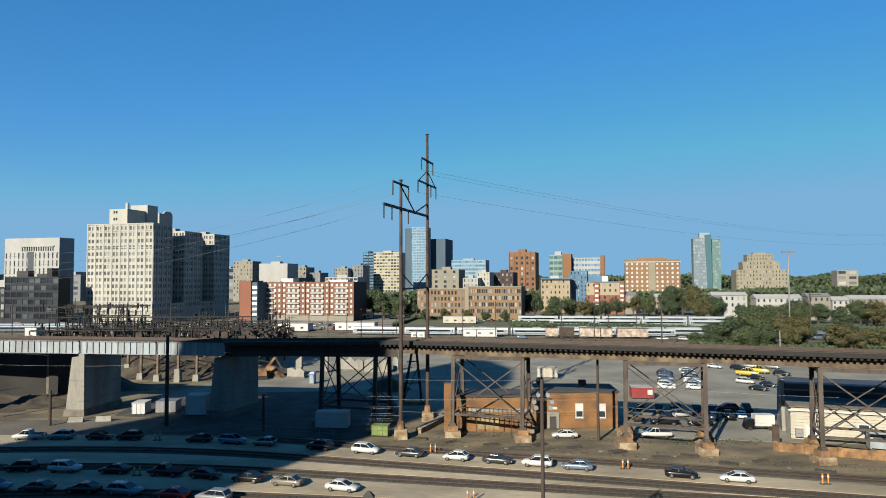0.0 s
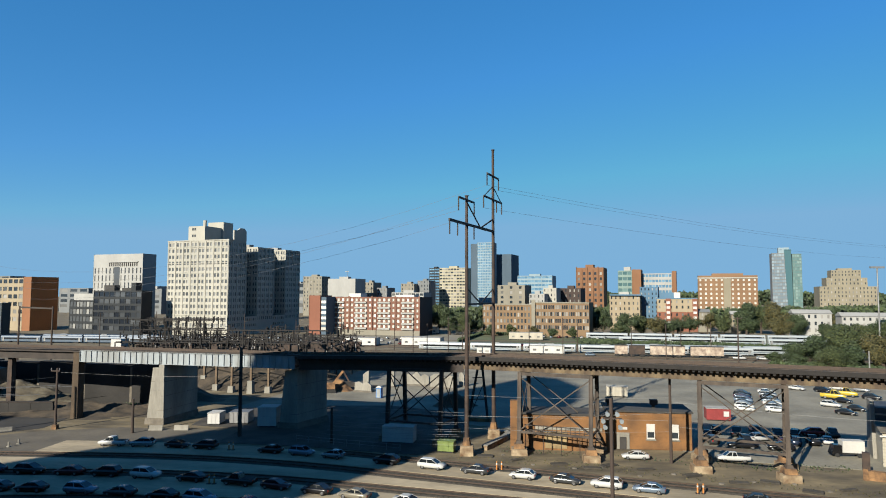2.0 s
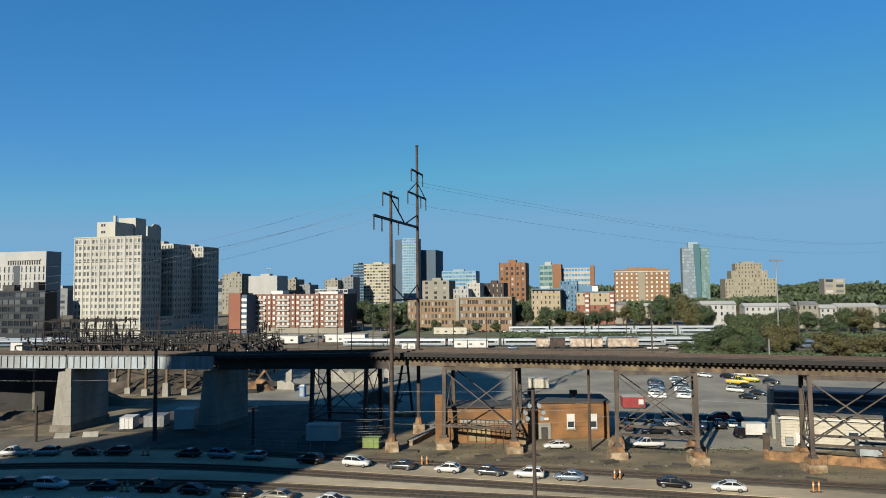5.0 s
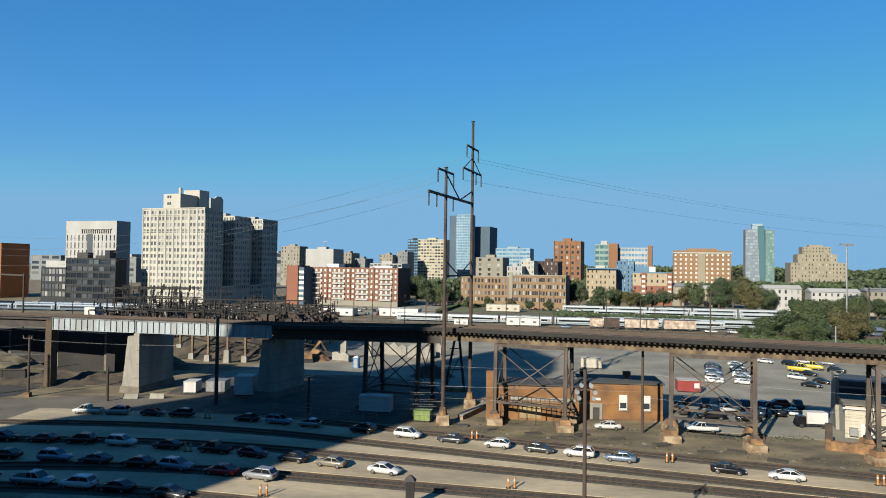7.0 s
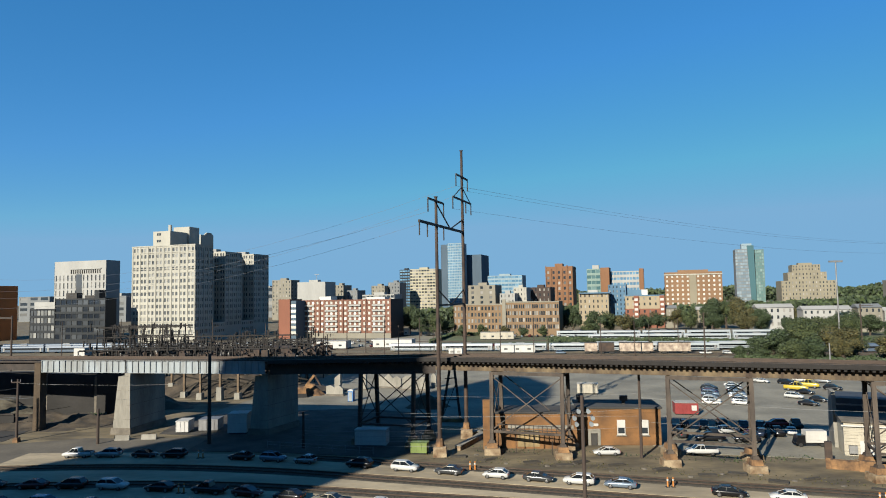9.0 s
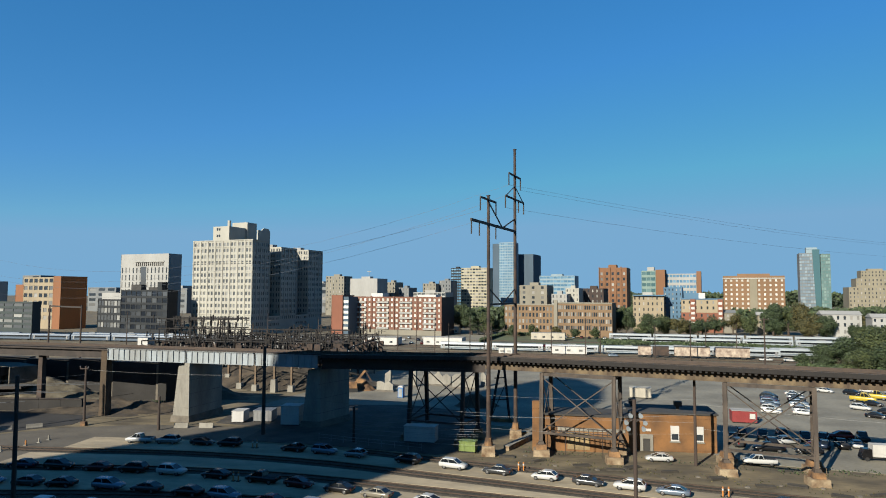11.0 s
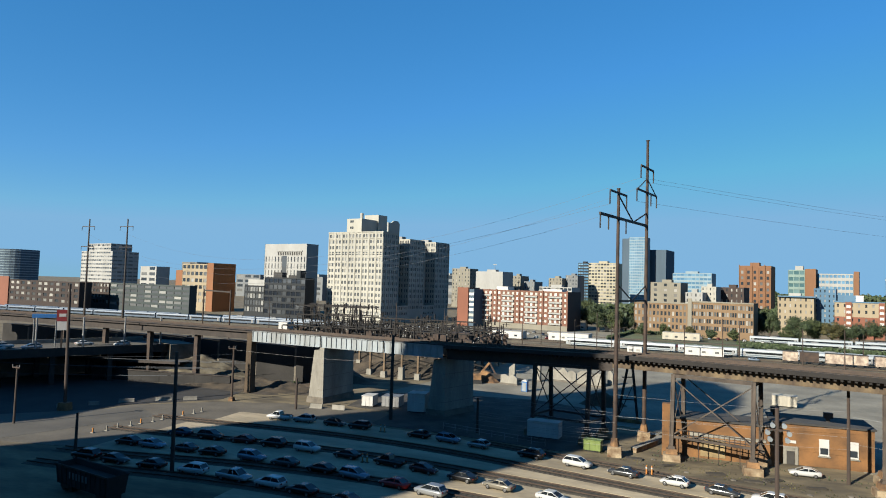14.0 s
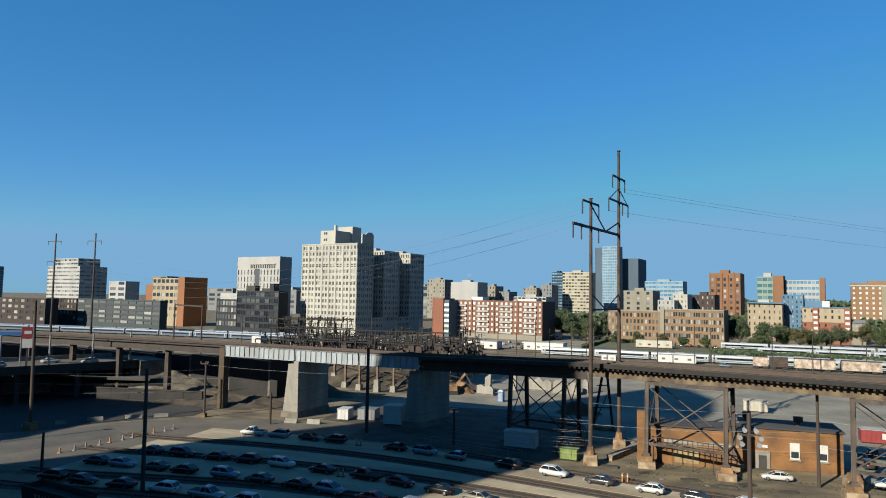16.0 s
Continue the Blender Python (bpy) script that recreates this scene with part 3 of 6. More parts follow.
for y0, y1 in ((14.36, 24.35), (39.35, 50.85)):
    mass(b, 29, y1 - y0, 12.4, W["cream"], 3, 0, 3, shift=(11, y0), base=2.5, sill=0.52, pat=PAIR)
block(b, "cornice", -0.25, 40.25, -0.25, 14.0, 52.6, 53.1, W["cream"])
block(b, "cornice", -0.12, 40.12, -0.14, 14.0, 9.4, 9.8, W["cream"])
for i in range(9):
    block(b, "pilaster", max(0.0, i * 5 - 0.55), min(40, i * 5 + 0.55), -0.22, -0.01, 9.85, 52.55, W["cream"])
for z in (13.2, 40.6, 49.2):
    block(b, "belt_course", -0.1, 40.1, -0.3, -0.23, z, z + 0.35, W["cream"])
for y0, d in ((0, 14.3), (24.4, 14.9), (50.9, 15.3)):
    for i in range(5):
        block(b, "pilaster", 40.01, 40.2, y0 + max(0.02, d * i / 4 - 0.5), y0 + min(d, d * i / 4 + 0.5), 12.5, 50.1, W["cream"])
ph = block(b, "penthouse", 12.7, 23.6, 0.8, 14.0, 53.1, 60.6, W["cream"], "cream rooftop plant room")
for z in (54.9, 58.4):
    for x in (15.2, 16.6):
        block(ph, "window", x, x + 1.0, 0.74, 0.82, z, z + 1.3, M["glass"])
block(b, "penthouse", 14, 24.4, 14.5, 22.5, 48.1, 64.0, W["cream"], "cream upper plant room")
block(b, "screen_wall", 39.3, 40.1, 4.0, 14.2, 53.11, 58.2, W["cream"])
part("screen_gable", Geo().hexa([(39.3, 7, 58.2), (40.1, 7, 58.2), (40.1, 14.2, 58.2), (39.3, 14.2, 58.2), (39.3, 9, 59.6), (40.1, 9, 59.6), (40.1, 12.5, 59.6), (39.3, 12.5, 59.6)]), W["cream"], b)
part("vent_stack", Geo().rod((20.8, 4, 60.6), (20.8, 4, 64.0), 0.9, n=10), W["cream"], b)
for y in (26, 53):
    block(b, "roof_unit", 26, 33, y, y + 4, 50.2, 52.2, M["galv"])

# white hospital block in front of a dark glass base
b = building("white panelled block with slim staggered windows", (-285, 442.4))
mass(b, 45, 12, 52, W["white"], 5, 13, 0, base=17, crown=9.5, sill=0.22, pat=SLIM, side_wall=W["white"])
block(b, "roof_frame", 14, 41, -0.6, -0.02, 46.2, 47.0, W["white"])
for i in range(14):
    block(b, "fin", 15 + i * 1.9, 15.5 + i * 1.9, -0.45, -0.03, 43.5, 46.2, M["roof"])
block(b, "stair_glass", 19.5, 24.5, -0.08, -0.01, 26, 43, M["glass_grey"])
b = building("dark glass and steel laboratory block", (-239.8, 373.3))
mass(b, 37, 8, 26.4, W["slate"], 6, 9, 0, base=2, sill=0.3, pat=((0.06, 0.94),), glass="glass_dark")
block(b, "roof_unit", 6, 14, 2, 6, 25.9, 29.6, M["roof"])
block(b, "roof_unit", 20, 27, 2, 6, 25.9, 28, M["roof"])
block(b, "stair_tower", 27.5, 31, 1.5, 6, 25.9, 31, W["slate"])
b = building("low white block with a glazed front", (-262.6, 385.0))
mass(b, 22, 6, 20.6, W["slate"], 4, 8, 0, base=2, sill=0.3, pat=((0.06, 0.94),), glass="glass_grey")
block(b, "penthouse", 3, 19, 0.4, 5.6, 20.1, 24.6, W["white"])

# red brick apartments with white balcony bands
b = building("red brick apartment block with pale balconies", (-105.6, 402.3))
# right flank walled darker than the front, its shade put into the colour
mass(b, 62.4, 19.8, 22.9, W["red"], 6, 20, 0, base=3.2, sill=0.42, pat=((0.24, 0.76),), side_wall=W["dark"], glass="glass_blind")
for i in (2.5, 7.5, 12.5, 17.5):
    for r in range(6):
        z = 3.2 + r * 3.12
        bal = block(b, "balcony", (i - 1.3) * 3.12, (i + 1.3) * 3.12, -0.9, -0.02, z + 0.2, z + 1.2, W["white"], "white balcony parapet")
for i in range(0, 5):
    block(b, "pilaster", i * 15.5 - 0.5 + (0.5 if i == 0 else 0), i * 15.5 + 0.5, -0.5, -0.01, 0, 23.3, W["red"])
block(b, "shopfront", 0, 62.4, -0.6, -0.03, 0.0, 3.0, W["beige"])
block(b, "roof_unit", 12, 20, 6, 14, 22.2, 25.0, M["white"])
block(b, "roof_unit", 44, 56, 6, 14, 22.2, 24.2, M["white"])
b = building("terracotta end block with a glazed stair strip", (-114.4, 392.6))
mass(b, 7.8, 14, 23.7, W["terra"], 6, 0, 0)
block(b, "stair", 7.9, 11.4, 1.0, 12, 0, 22.8, W["bluegrey"])
for r in range(6):
    block(b, "window_band", 7.95, 11.3, 0.9, 0.99, 3 + r * 3.2, 4.6 + r * 3.2, M["glass_blind"])

# city behind
ROWS_CITY = [
    ("beige concrete high block", (-218.8, 726.6), 24, 18, 44, "beige", 10, 6, 3, SLIM),
    ("beige concrete slab block", (-206, 735), 12, 20, 41, "tan", 10, 3, 3, SLIM),
    ("white and grey institutional block", (-172.7, 658.7), 31.5, 22, 39.8, "white", 1, 0, 0, SLIM),
    ("grey concrete block with a stepped roof", (-144.8, 703.2), 11.5, 20, 36.9, "beige", 8, 3, 0, SLIM),
    ("low grey rooftop block", (-128, 690), 12, 20, 31, "grey", 6, 3, 0, SLIM),
    ("pale yellow office tower with banded windows", (-68.2, 768.7), 31.6, 22.8, 55, "butter", 14, 9, 0, ((0.1, 0.9),)),
    ("blue-grey glass slab tower", (-94.3, 904), 15, 20, 60, "slate", 14, 4, 0, ((0.05, 0.95),)),
    ("cluster block of beige concrete", (-108, 730), 16, 20, 36, "beige", 8, 4, 0, SLIM),
    ("cluster block of grey concrete", (-90, 735), 14, 20, 39.5, "grey", 9, 4, 0, SLIM),
    ("low pale laboratory block", (-104, 640), 34, 20, 26, "white", 5, 8, 0, ((0.1, 0.9),)),
    ("beige concrete block with broad windows", (-0.2, 526.1), 22.2, 22, 31.8, "beige", 7, 3, 0, SLIM),
    ("pale stepped concrete block", (35.6, 522.9), 10.4, 18, 29.5, "cream", 7, 4, 0, SLIM),
    ("white low block among brick buildings", (24, 512), 12, 14, 25, "white", 5, 4, 0, SLIM),
    ("pale blue glass block far behind", (24, 811.9), 43, 24, 46.9, "mull", 9, 10, 0, ((0.05, 0.95),)),
    ("low brown brick annexe", (50, 541), 17, 24, 29.5, "dark", 6, 5, 0, SLIM),
    ("yellow stucco residence block", (78.9, 475.7), 20.8, 20, 24.2, "yellow", 5, 7, 0, SLIM),
    ("tan office block among trees", (-232, 620), 26, 20, 33, "beige", 8, 6, 0, SLIM),
]
for label, at, w, d, h, wall, rows, cols, side, pat in ROWS_CITY:
    b = building(label, at)
    gl = "glass_blue" if wall in ("slate", "mull") else "glass"
    mass(b, w, d, h, W[wall], rows, cols, side, pat=pat, glass=gl)
    block(b, "roof_unit", w * 0.3, w * 0.62, d * 0.3, d * 0.6, h - 0.5, h + 2.2, W["white"] if wall in ("yellow", "white") else W[wall])
mast = Geo().rod((-155, 668, 39), (-155, 668, 48), 0.25).beam((-157, 668, 47.5), (-153, 668, 47.5), 0.3, 0.6)
solid("rooftop_mast", mast, M["galv"], "slim rooftop antenna mast on a white block", "mast")
b = building("tall pale blue glass tower with a dark flank", (-35, 858.1))
mass(b, 9, 60, 90, W["bluegrey"], 1, 0, 0)
mass(b, 20.3, 20, 91.3, W["mull"], 24, 9, 0, shift=(9.02, -0.5), pat=((0.14, 0.86),), sill=0.34, base=6, glass="glass_blue")
mass(b, 33, 40, 77, W["bluegrey"], 1, 0, 0, shift=(15, 24))
# buff brick lofts
b = building("buff brick loft building with close rows of windows", (-9.3, 403.8))
mass(b, 32, 20, 18.8, W["mill"], 4, 15, 0, base=2.6, crown=1.4, sill=0.35, pat=((0.22, 0.78),))
block(b, "cornice", -0.2, 32, -0.25, -0.005, 18.2, 18.9, W["beige"])
b = building("buff brick loft building with wide triple windows", (21.6, 394.9))
mass(b, 32.1, 16, 20, W["mill"], 4, 8, 0, base=2.6, crown=1.6, sill=0.38, pat=((0.08, 0.32), (0.38, 0.62), (0.68, 0.92)))
block(b, "cornice", -0.2, 32.2, -0.25, -0.005, 19.4, 20.1, W["beige"])
block(b, "entrance", -1.6, 0.6, -0.7, -0.3, 0, 21.5, W["beige"])
# brown brick high block
b = building("brown brick high block with tall window bays", (71.1, 606.8))
mass(b, 24.6, 26, 48.7, W["brown"], 8, 5, 0, base=6, crown=4, pat=((0.3, 0.7),))
for i in range(6):
    block(b, "pilaster", max(0, i * 4.92 - 0.6), min(24.6, i * 4.92 + 0.6), -0.7, -0.01, 0, 47 if i % 2 else 49.5, W["brown"])
block(b, "penthouse", 8, 15, 4, 14, 48, 51.5, W["brown"])
# modern block: green glass, brick fin, patterned wing
b = building("pale green glass block with a brick fin", (111.6, 623.4))
mass(b, 12.4, 20, 46.6, W["green"], 8, 3, 0, pat=((0.06, 0.94),), sill=0.4, glass="glass_green")
block(b, "brick_fin", 12.45, 20.5, 0.4, 22, 0, 47.5, W["brown"])
block(b, "penthouse", 5, 11, 3, 10, 46, 50, W["white"])
mass(b, 26, 18, 43.9, W["white"], 8, 9, 0, shift=(21, 8), pat=((0.1, 0.9),), sill=0.5, glass="glass_blue")
block(b, "brick_fin", 47.2, 51, 7, 26, 0, 46, W["brown"])
b = building("bright blue panelled residence tower", (101.5, 482.8))
mass(b, 12.5, 16, 30, W["bluep"], 8, 5, 0, pat=SLIM, left=0)
block(b, "wing", 12.6, 24, 3, 14, 0, 26, W["bluep"])
b = building("yellow and red brick residence with white bays", (107.2, 456.6))
mass(b, 25.5, 16, 13.0, W["terra"], 3, 7, 0, base=2, pat=SLIM)
mass(b, 25.5, 16, 8.6, W["yellow"], 2, 7, 0, z0=13.02, base=0.6, pat=SLIM)
for x in (5.8, 22.6):
    bay_ob = block(b, "bay", x, x + 3.2, -1.2, -0.02, 4, 21.9, W["terra"])
    for r in range(5):
        block(bay_ob, "window", x + 0.5, x + 2.7, -1.3, -1.22, 5.2 + r * 3.3, 6.8 + r * 3.3, M["white"])
block(b, "roof_trim", -0.3, 25.8, -0.4, 16, 21.65, 22.3, W["bluep"])
block(b, "roof_unit", 11, 15, 4, 9, 22.3, 26, M["white"])
b = building("yellow stucco block with a blue roof trim", (79.2, 474.2))
block(b, "roof_trim", -0.3, 21.2, -0.4, 12, 23.8, 24.6, W["bluep"])
# salmon brick slab
b = building("salmon brick slab block with pale cornice", (180.8, 613.6))
mass(b, 49.2, 20, 41.6, W["brickr"], 8, 11, 0, base=6, crown=3, sill=0.5, pat=((0.32, 0.68),), glass="glass_blind")
block(b, "cornice", -0.4, 49.6, -0.5, -0.01, 38.9, 39.9, W["cream"])
block(b, "stair_strip", 21.5, 27.5, -0.5, -0.02, 3, 38.8, W["tan"])
block(b, "penthouse", 12, 38, 5, 15, 41, 43.6, W["brickr"])
# green glass tower with a leaning edge
b = building("green glass tower with a leaning dark edge", (314.6, 785.1))
b.scale = (0.84, 1, 1)
mass(b, 18.6, 22, 72, W["grey"], 18, 6, 0, pat=((0.06, 0.94),), sill=0.25, glass="glass_pale", left=0)
part("edge_fin", Geo().hexa([(18.7, -1.5, 0), (25, -1.5, 0), (25, 16, 0), (18.7, 16, 0), (15.5, -1.5, 76), (24, -1.5, 76), (24, 16, 76), (15.5, 16, 76)]), M["glass_green"], b, "dark green glass edge")
mass(b, 11.5, 18, 71, W["gmull"], 18, 4, 0, shift=(25.1, 0), pat=((0.08, 0.92),), sill=0.25, glass="glass_mint")
block(b, "crown", 9, 22, 2, 14, 71.5, 78.5, W["mull"])
# tan stepped building
b = building("tan stone stepped block with setback storeys", (333.1, 714.2))
mass(b, 51.3, 34, 33, W["tan"], 7, 16, 0, pat=SLIM)
mass(b, 37, 26, 9.5, W["tan"], 2, 11, 0, shift=(7.2, 4), z0=32.5, base=0.8, pat=SLIM)
mass(b, 27, 20, 8, W["tan"], 2, 9, 0, shift=(12.2, 7), z0=42, base=0.8, pat=SLIM)
block(b, "penthouse", 19, 32, 10, 20, 49.5, 52, W["tan"])
# blocks towards the left
b = building("tan and orange office block, flank coloured as if sunlit", (-350.5, 422.8))
mass(b, 9, 18.9, 30, W["orange"], 1, 0, 0)
mass(b, 30, 18, 34.9, W["yellow"], 6, 6, 0, shift=(9.02, -0.6), pat=((0.15, 0.85),))
# right flank gets a brighter orange so that it reads as sunlit
mass(b, 7.4, 20, 35.6, W["orange"], 1, 0, 0, shift=(39.1, -1.0), side_wall=W["orange_sunlit"])
b = building("white balconied high block", (-607.3, 577.9))
mass(b, 62, 30, 50, W["white"], 11, 14, 5, pat=((0.08, 0.92),), sill=0.58, base=4, glass="glass_grey")
mass(b, 44, 24, 9, W["white"], 2, 10, 4, shift=(9, 3), z0=49.5, base=0.5, pat=((0.08, 0.92),), sill=0.5)
# maroon brick here and on the next-but-one block is darkened to stand for shade
b = building("long brown brick warehouse", (-559.5, 391.0))
mass(b, 221, 8, 19.4, W["maroon"], 4, 28, 0, pat=((0.2, 0.8),), first=10)
block(b, "brick_bay", 100, 126, -0.8, -0.02, 0, 21.5, W["terra"])
b = building("grey-green glazed parking block", (-346, 354))
mass(b, 86, 5, 19.6, W["sage"], 5, 11, 0, pat=((0.05, 0.95),), sill=0.4, glass="glass_grey")
b = building("dark brown brick block beside the warehouse", (-382, 364.4))
mass(b, 36, 5, 19.5, W["maroon"], 4, 9, 0, pat=((0.2, 0.8),))
b = building("rounded blue glass tower far off", (-1064, 822.5))
part("drum", Geo().rod((30, 30, 0), (30, 30, 62), 34, n=28), W["bluegrey"], b)
for k in range(14):
    part("floor_band", Geo().rod((30, 30, 4 + k * 4.2), (30, 30, 5.2 + k * 4.2), 34.4, n=28), W["mull"], b)
FAR = [(-900, 900, 60, 44), (-800, 880, 44, 40), (-760, 930, 40, 50), (-690, 860, 60, 42), (-560, 800, 50, 31), (-500, 840, 60, 34), (-440, 760, 46, 30), (-400, 820, 60, 33), (-340, 780, 34, 31), (-300, 840, 50, 40), (-255, 820, 30, 38), (560, 900, 26, 34)]
for i, (x, y, w, h) in enumerate(FAR):
    b = building("pale far city block above the roofs", (x, y))
    mass(b, w, 24, h, W[("grey", "white", "grey", "beige")[i % 4]], 4, max(2, w // 16), 0, pat=((0.15, 0.85),))
# houses and low blocks to the right
LOW = [(163.8, 382, 19, 12, 16.4, "white"), (190.9, 385, 25, 12, 14.8, "white"), (219, 380, 12, 12, 15.6, "beige"), (232, 378, 9, 10, 13.6, "white"), (245, 382, 22, 12, 14.2, "beige"), (270, 380, 26, 12, 13, "tan"), (300, 372, 20, 12, 13, "white"), (150, 440, 14, 10, 14, "tan"), (128, 452, 12, 10, 15, "beige")]
for i, (x, y, w, d, h, m) in enumerate(LOW):
    b = thing("house", "pale row house with small windows and a dark roof", "house", "row houses", pose(x, y, 0, 0, 0, -12))
    mass(b, w, d, h - 2, W[m], 3, max(3, int(w / 3)), 0, base=2.5, crown=0.6, pat=((0.3, 0.65),))
    part("gable_roof", Geo().hexa([(-0.4, -0.5, h - 2), (w + 0.4, -0.5, h - 2), (w + 0.4, d + 0.5, h - 2), (-0.4, d + 0.5, h - 2), (-0.2, d * 0.45, h), (w + 0.2, d * 0.45, h), (w + 0.2, d * 0.55, h), (-0.2, d * 0.55, h)]), W["grey"] if i % 3 == 2 else W["white"], b)
# unseen high tower and station hall, shaped to cast the shade over the yard
b = thing("office_tower", "high tapering glass office tower", "building")
crest = ((-177, 0), (-97.3, 0), (-97.3, 108), (-107.6, 120), (-122, 129), (-131, 131), (-133, 117))
part("body", Geo().loft([[(x + (y + 40) * 0.4, y, z) for x, z in crest] for y in (-40, -54)]), M["glass_blue"], b)
b = thing("station_hall", "unseen station hall added to cast shade on the left", "building")
part("body", Geo().box(-290, -155, -75, -41, 0, 58), W["tan"], b)
part("head_house", Geo().box(-330, -155.5, -10, 28, 0, 54), W["tan"], b)
# unseen block behind the viewpoint, added to hold back skylight from the yard
b = thing("viewpoint_building", "unseen building added behind the viewpoint to block skylight", "building")
part("body", Geo().box(-70, 140, -40, -3, 0, 33), W["grey"], b)

# ---- paved ground beyond the tracks ----


def sheet(name, pts, z, material, label, category="ground"):
    g = Geo()
    n = len(pts)
    g.v = [(x, y, 0) for x, y in pts] + [(x, y, z) for x, y in pts]
    g.f = [tuple(n + i for i in range(n))] + [(i, (i + 1) % n, n + (i + 1) % n, n + i) for i in range(n)]
    return solid(name, g, material, label, category, kind="structure")


sheet("car_park", [(34, 104), (54, 99.5), (160, 90), (200, 190), (120, 205), (0, 235), (-40, 232), (-58, 140), (-8, 128), (24, 116)], 0.05, M["lot"], "pale worn asphalt car park behind the viaduct", "car park")
sheet("access_road", [(-105, 72), (-78, 76), (-66, 108), (-44, 108), (-40, 118), (-70, 119), (-83, 114), (-95, 104), (-99, 88)], 0.04, M["dust"], "dusty brown access road beside the tracks", "road")
# dark sheet over soil and car park edge, standing for the shade there
sheet("cinder_yard", [(-47, 108.6), (-30, 106.6), (-13, 103), (-7.5, 107), (-6, 127), (-9, 140), (-24, 147), (-44, 145), (-60, 139), (-58, 122), (-47, 120)], 0.07, M["cinder_shade"], "dark cinders under the steel bent, darkened further for shade")
# near-black colour stands for the deep shade over the cut
sheet("track_cut", [(-190, 70), (-112, 70), (-101, 82), (-96, 104), (-84, 117), (-86, 128), (-106, 149), (-190, 149)], 0.03, M["deep_shade"], "track bed with the deep shade put into its colour")
sheet("yard_road", [(-135, 63), (-96, 66), (-84, 98), (-92, 103), (-112, 84), (-135, 74)], 0.055, M["asphalt"], "dark asphalt lane curving past the yard", "road")


def mound(name, x, y, rx, ry, h, material, label, seed=1):
    g, n, m = Geo(), 56, 20
    rings = []
    for j in range(m + 1):
        f = j / m
        ring = []
        for i in range(n):
            a = i * math.tau / n
            w = 1 + 0.22 * noise.noise((math.cos(a) * 1.5 + seed, math.sin(a) * 1.5, f))
            px, py = x + rx * w * f * math.cos(a), y + ry * w * f * math.sin(a)
            rough = noise.noise((px * 0.22, py * 0.3, seed)) * 0.9 + noise.noise((px * 0.7, py * 0.9, seed)) * 0.4 + noise.noise((px * 1.9, py * 2.1, seed)) * 0.16
            ring.append((px, py, max(-0.05, h * (0.5 + 0.5 * math.cos(math.pi * f)) + rough * min(1, 2.2 * (1 - f)) - 0.05)))
        rings.append(ring)
    g.loft(rings[::-1])
    return solid(name, g, material, label, "embankment", kind="structure", smooth=True)


mound("embankment", -90, 134, 26, 9, 2.0, M["bank"], "brown earth bank under the viaduct", 2)
mound("embankment", -78, 138, 14, 6, 1.3, M["earth"], "dark brown earth bank against the girder end", 7)
mound("embankment", -78, 153, 16, 7, 3.4, M["earth"], "low brown earth bank under the viaduct", 5)
mound("embankment", -108, 140, 25, 12, 5.2, M["rubble"], "pale rubble bank at the road bridge end", 9)
mound("embankment", -68, 176, 38, 13, 6.0, M["bank"], "dry brown earth bank strewn with old timber", 15)
mound("scrap_heap", -41, 168, 4.5, 2.5, 3.2, M["footing"], "heap of rusty orange scrap and rubble", 21)
mound("scrap_heap", -10, 148, 6, 3.5, 3.4, M["earth"], "dark heap of earth and debris in the shade", 23)

# ---- cars ----
PAINTS = {n: paint("paint_" + n, c, m) for n, c, m in (("white", (0.75, 0.75, 0.73, 1), 0.0), ("silver", (0.50, 0.52, 0.54, 1), 0.5), ("black", (0.015, 0.015, 0.017, 1), 0.1), ("grey", (0.10, 0.105, 0.11, 1), 0.4),
          ("blue", (0.30, 0.38, 0.48, 1), 0.4), ("navy", (0.03, 0.05, 0.10, 1), 0.3), ("maroon", (0.16, 0.02, 0.02, 1), 0.2), ("red", (0.5, 0.03, 0.03, 1), 0.1), ("beige", (0.42, 0.38, 0.30, 1), 0.4), ("yellow", (0.75, 0.55, 0.06, 1), 0.0))}
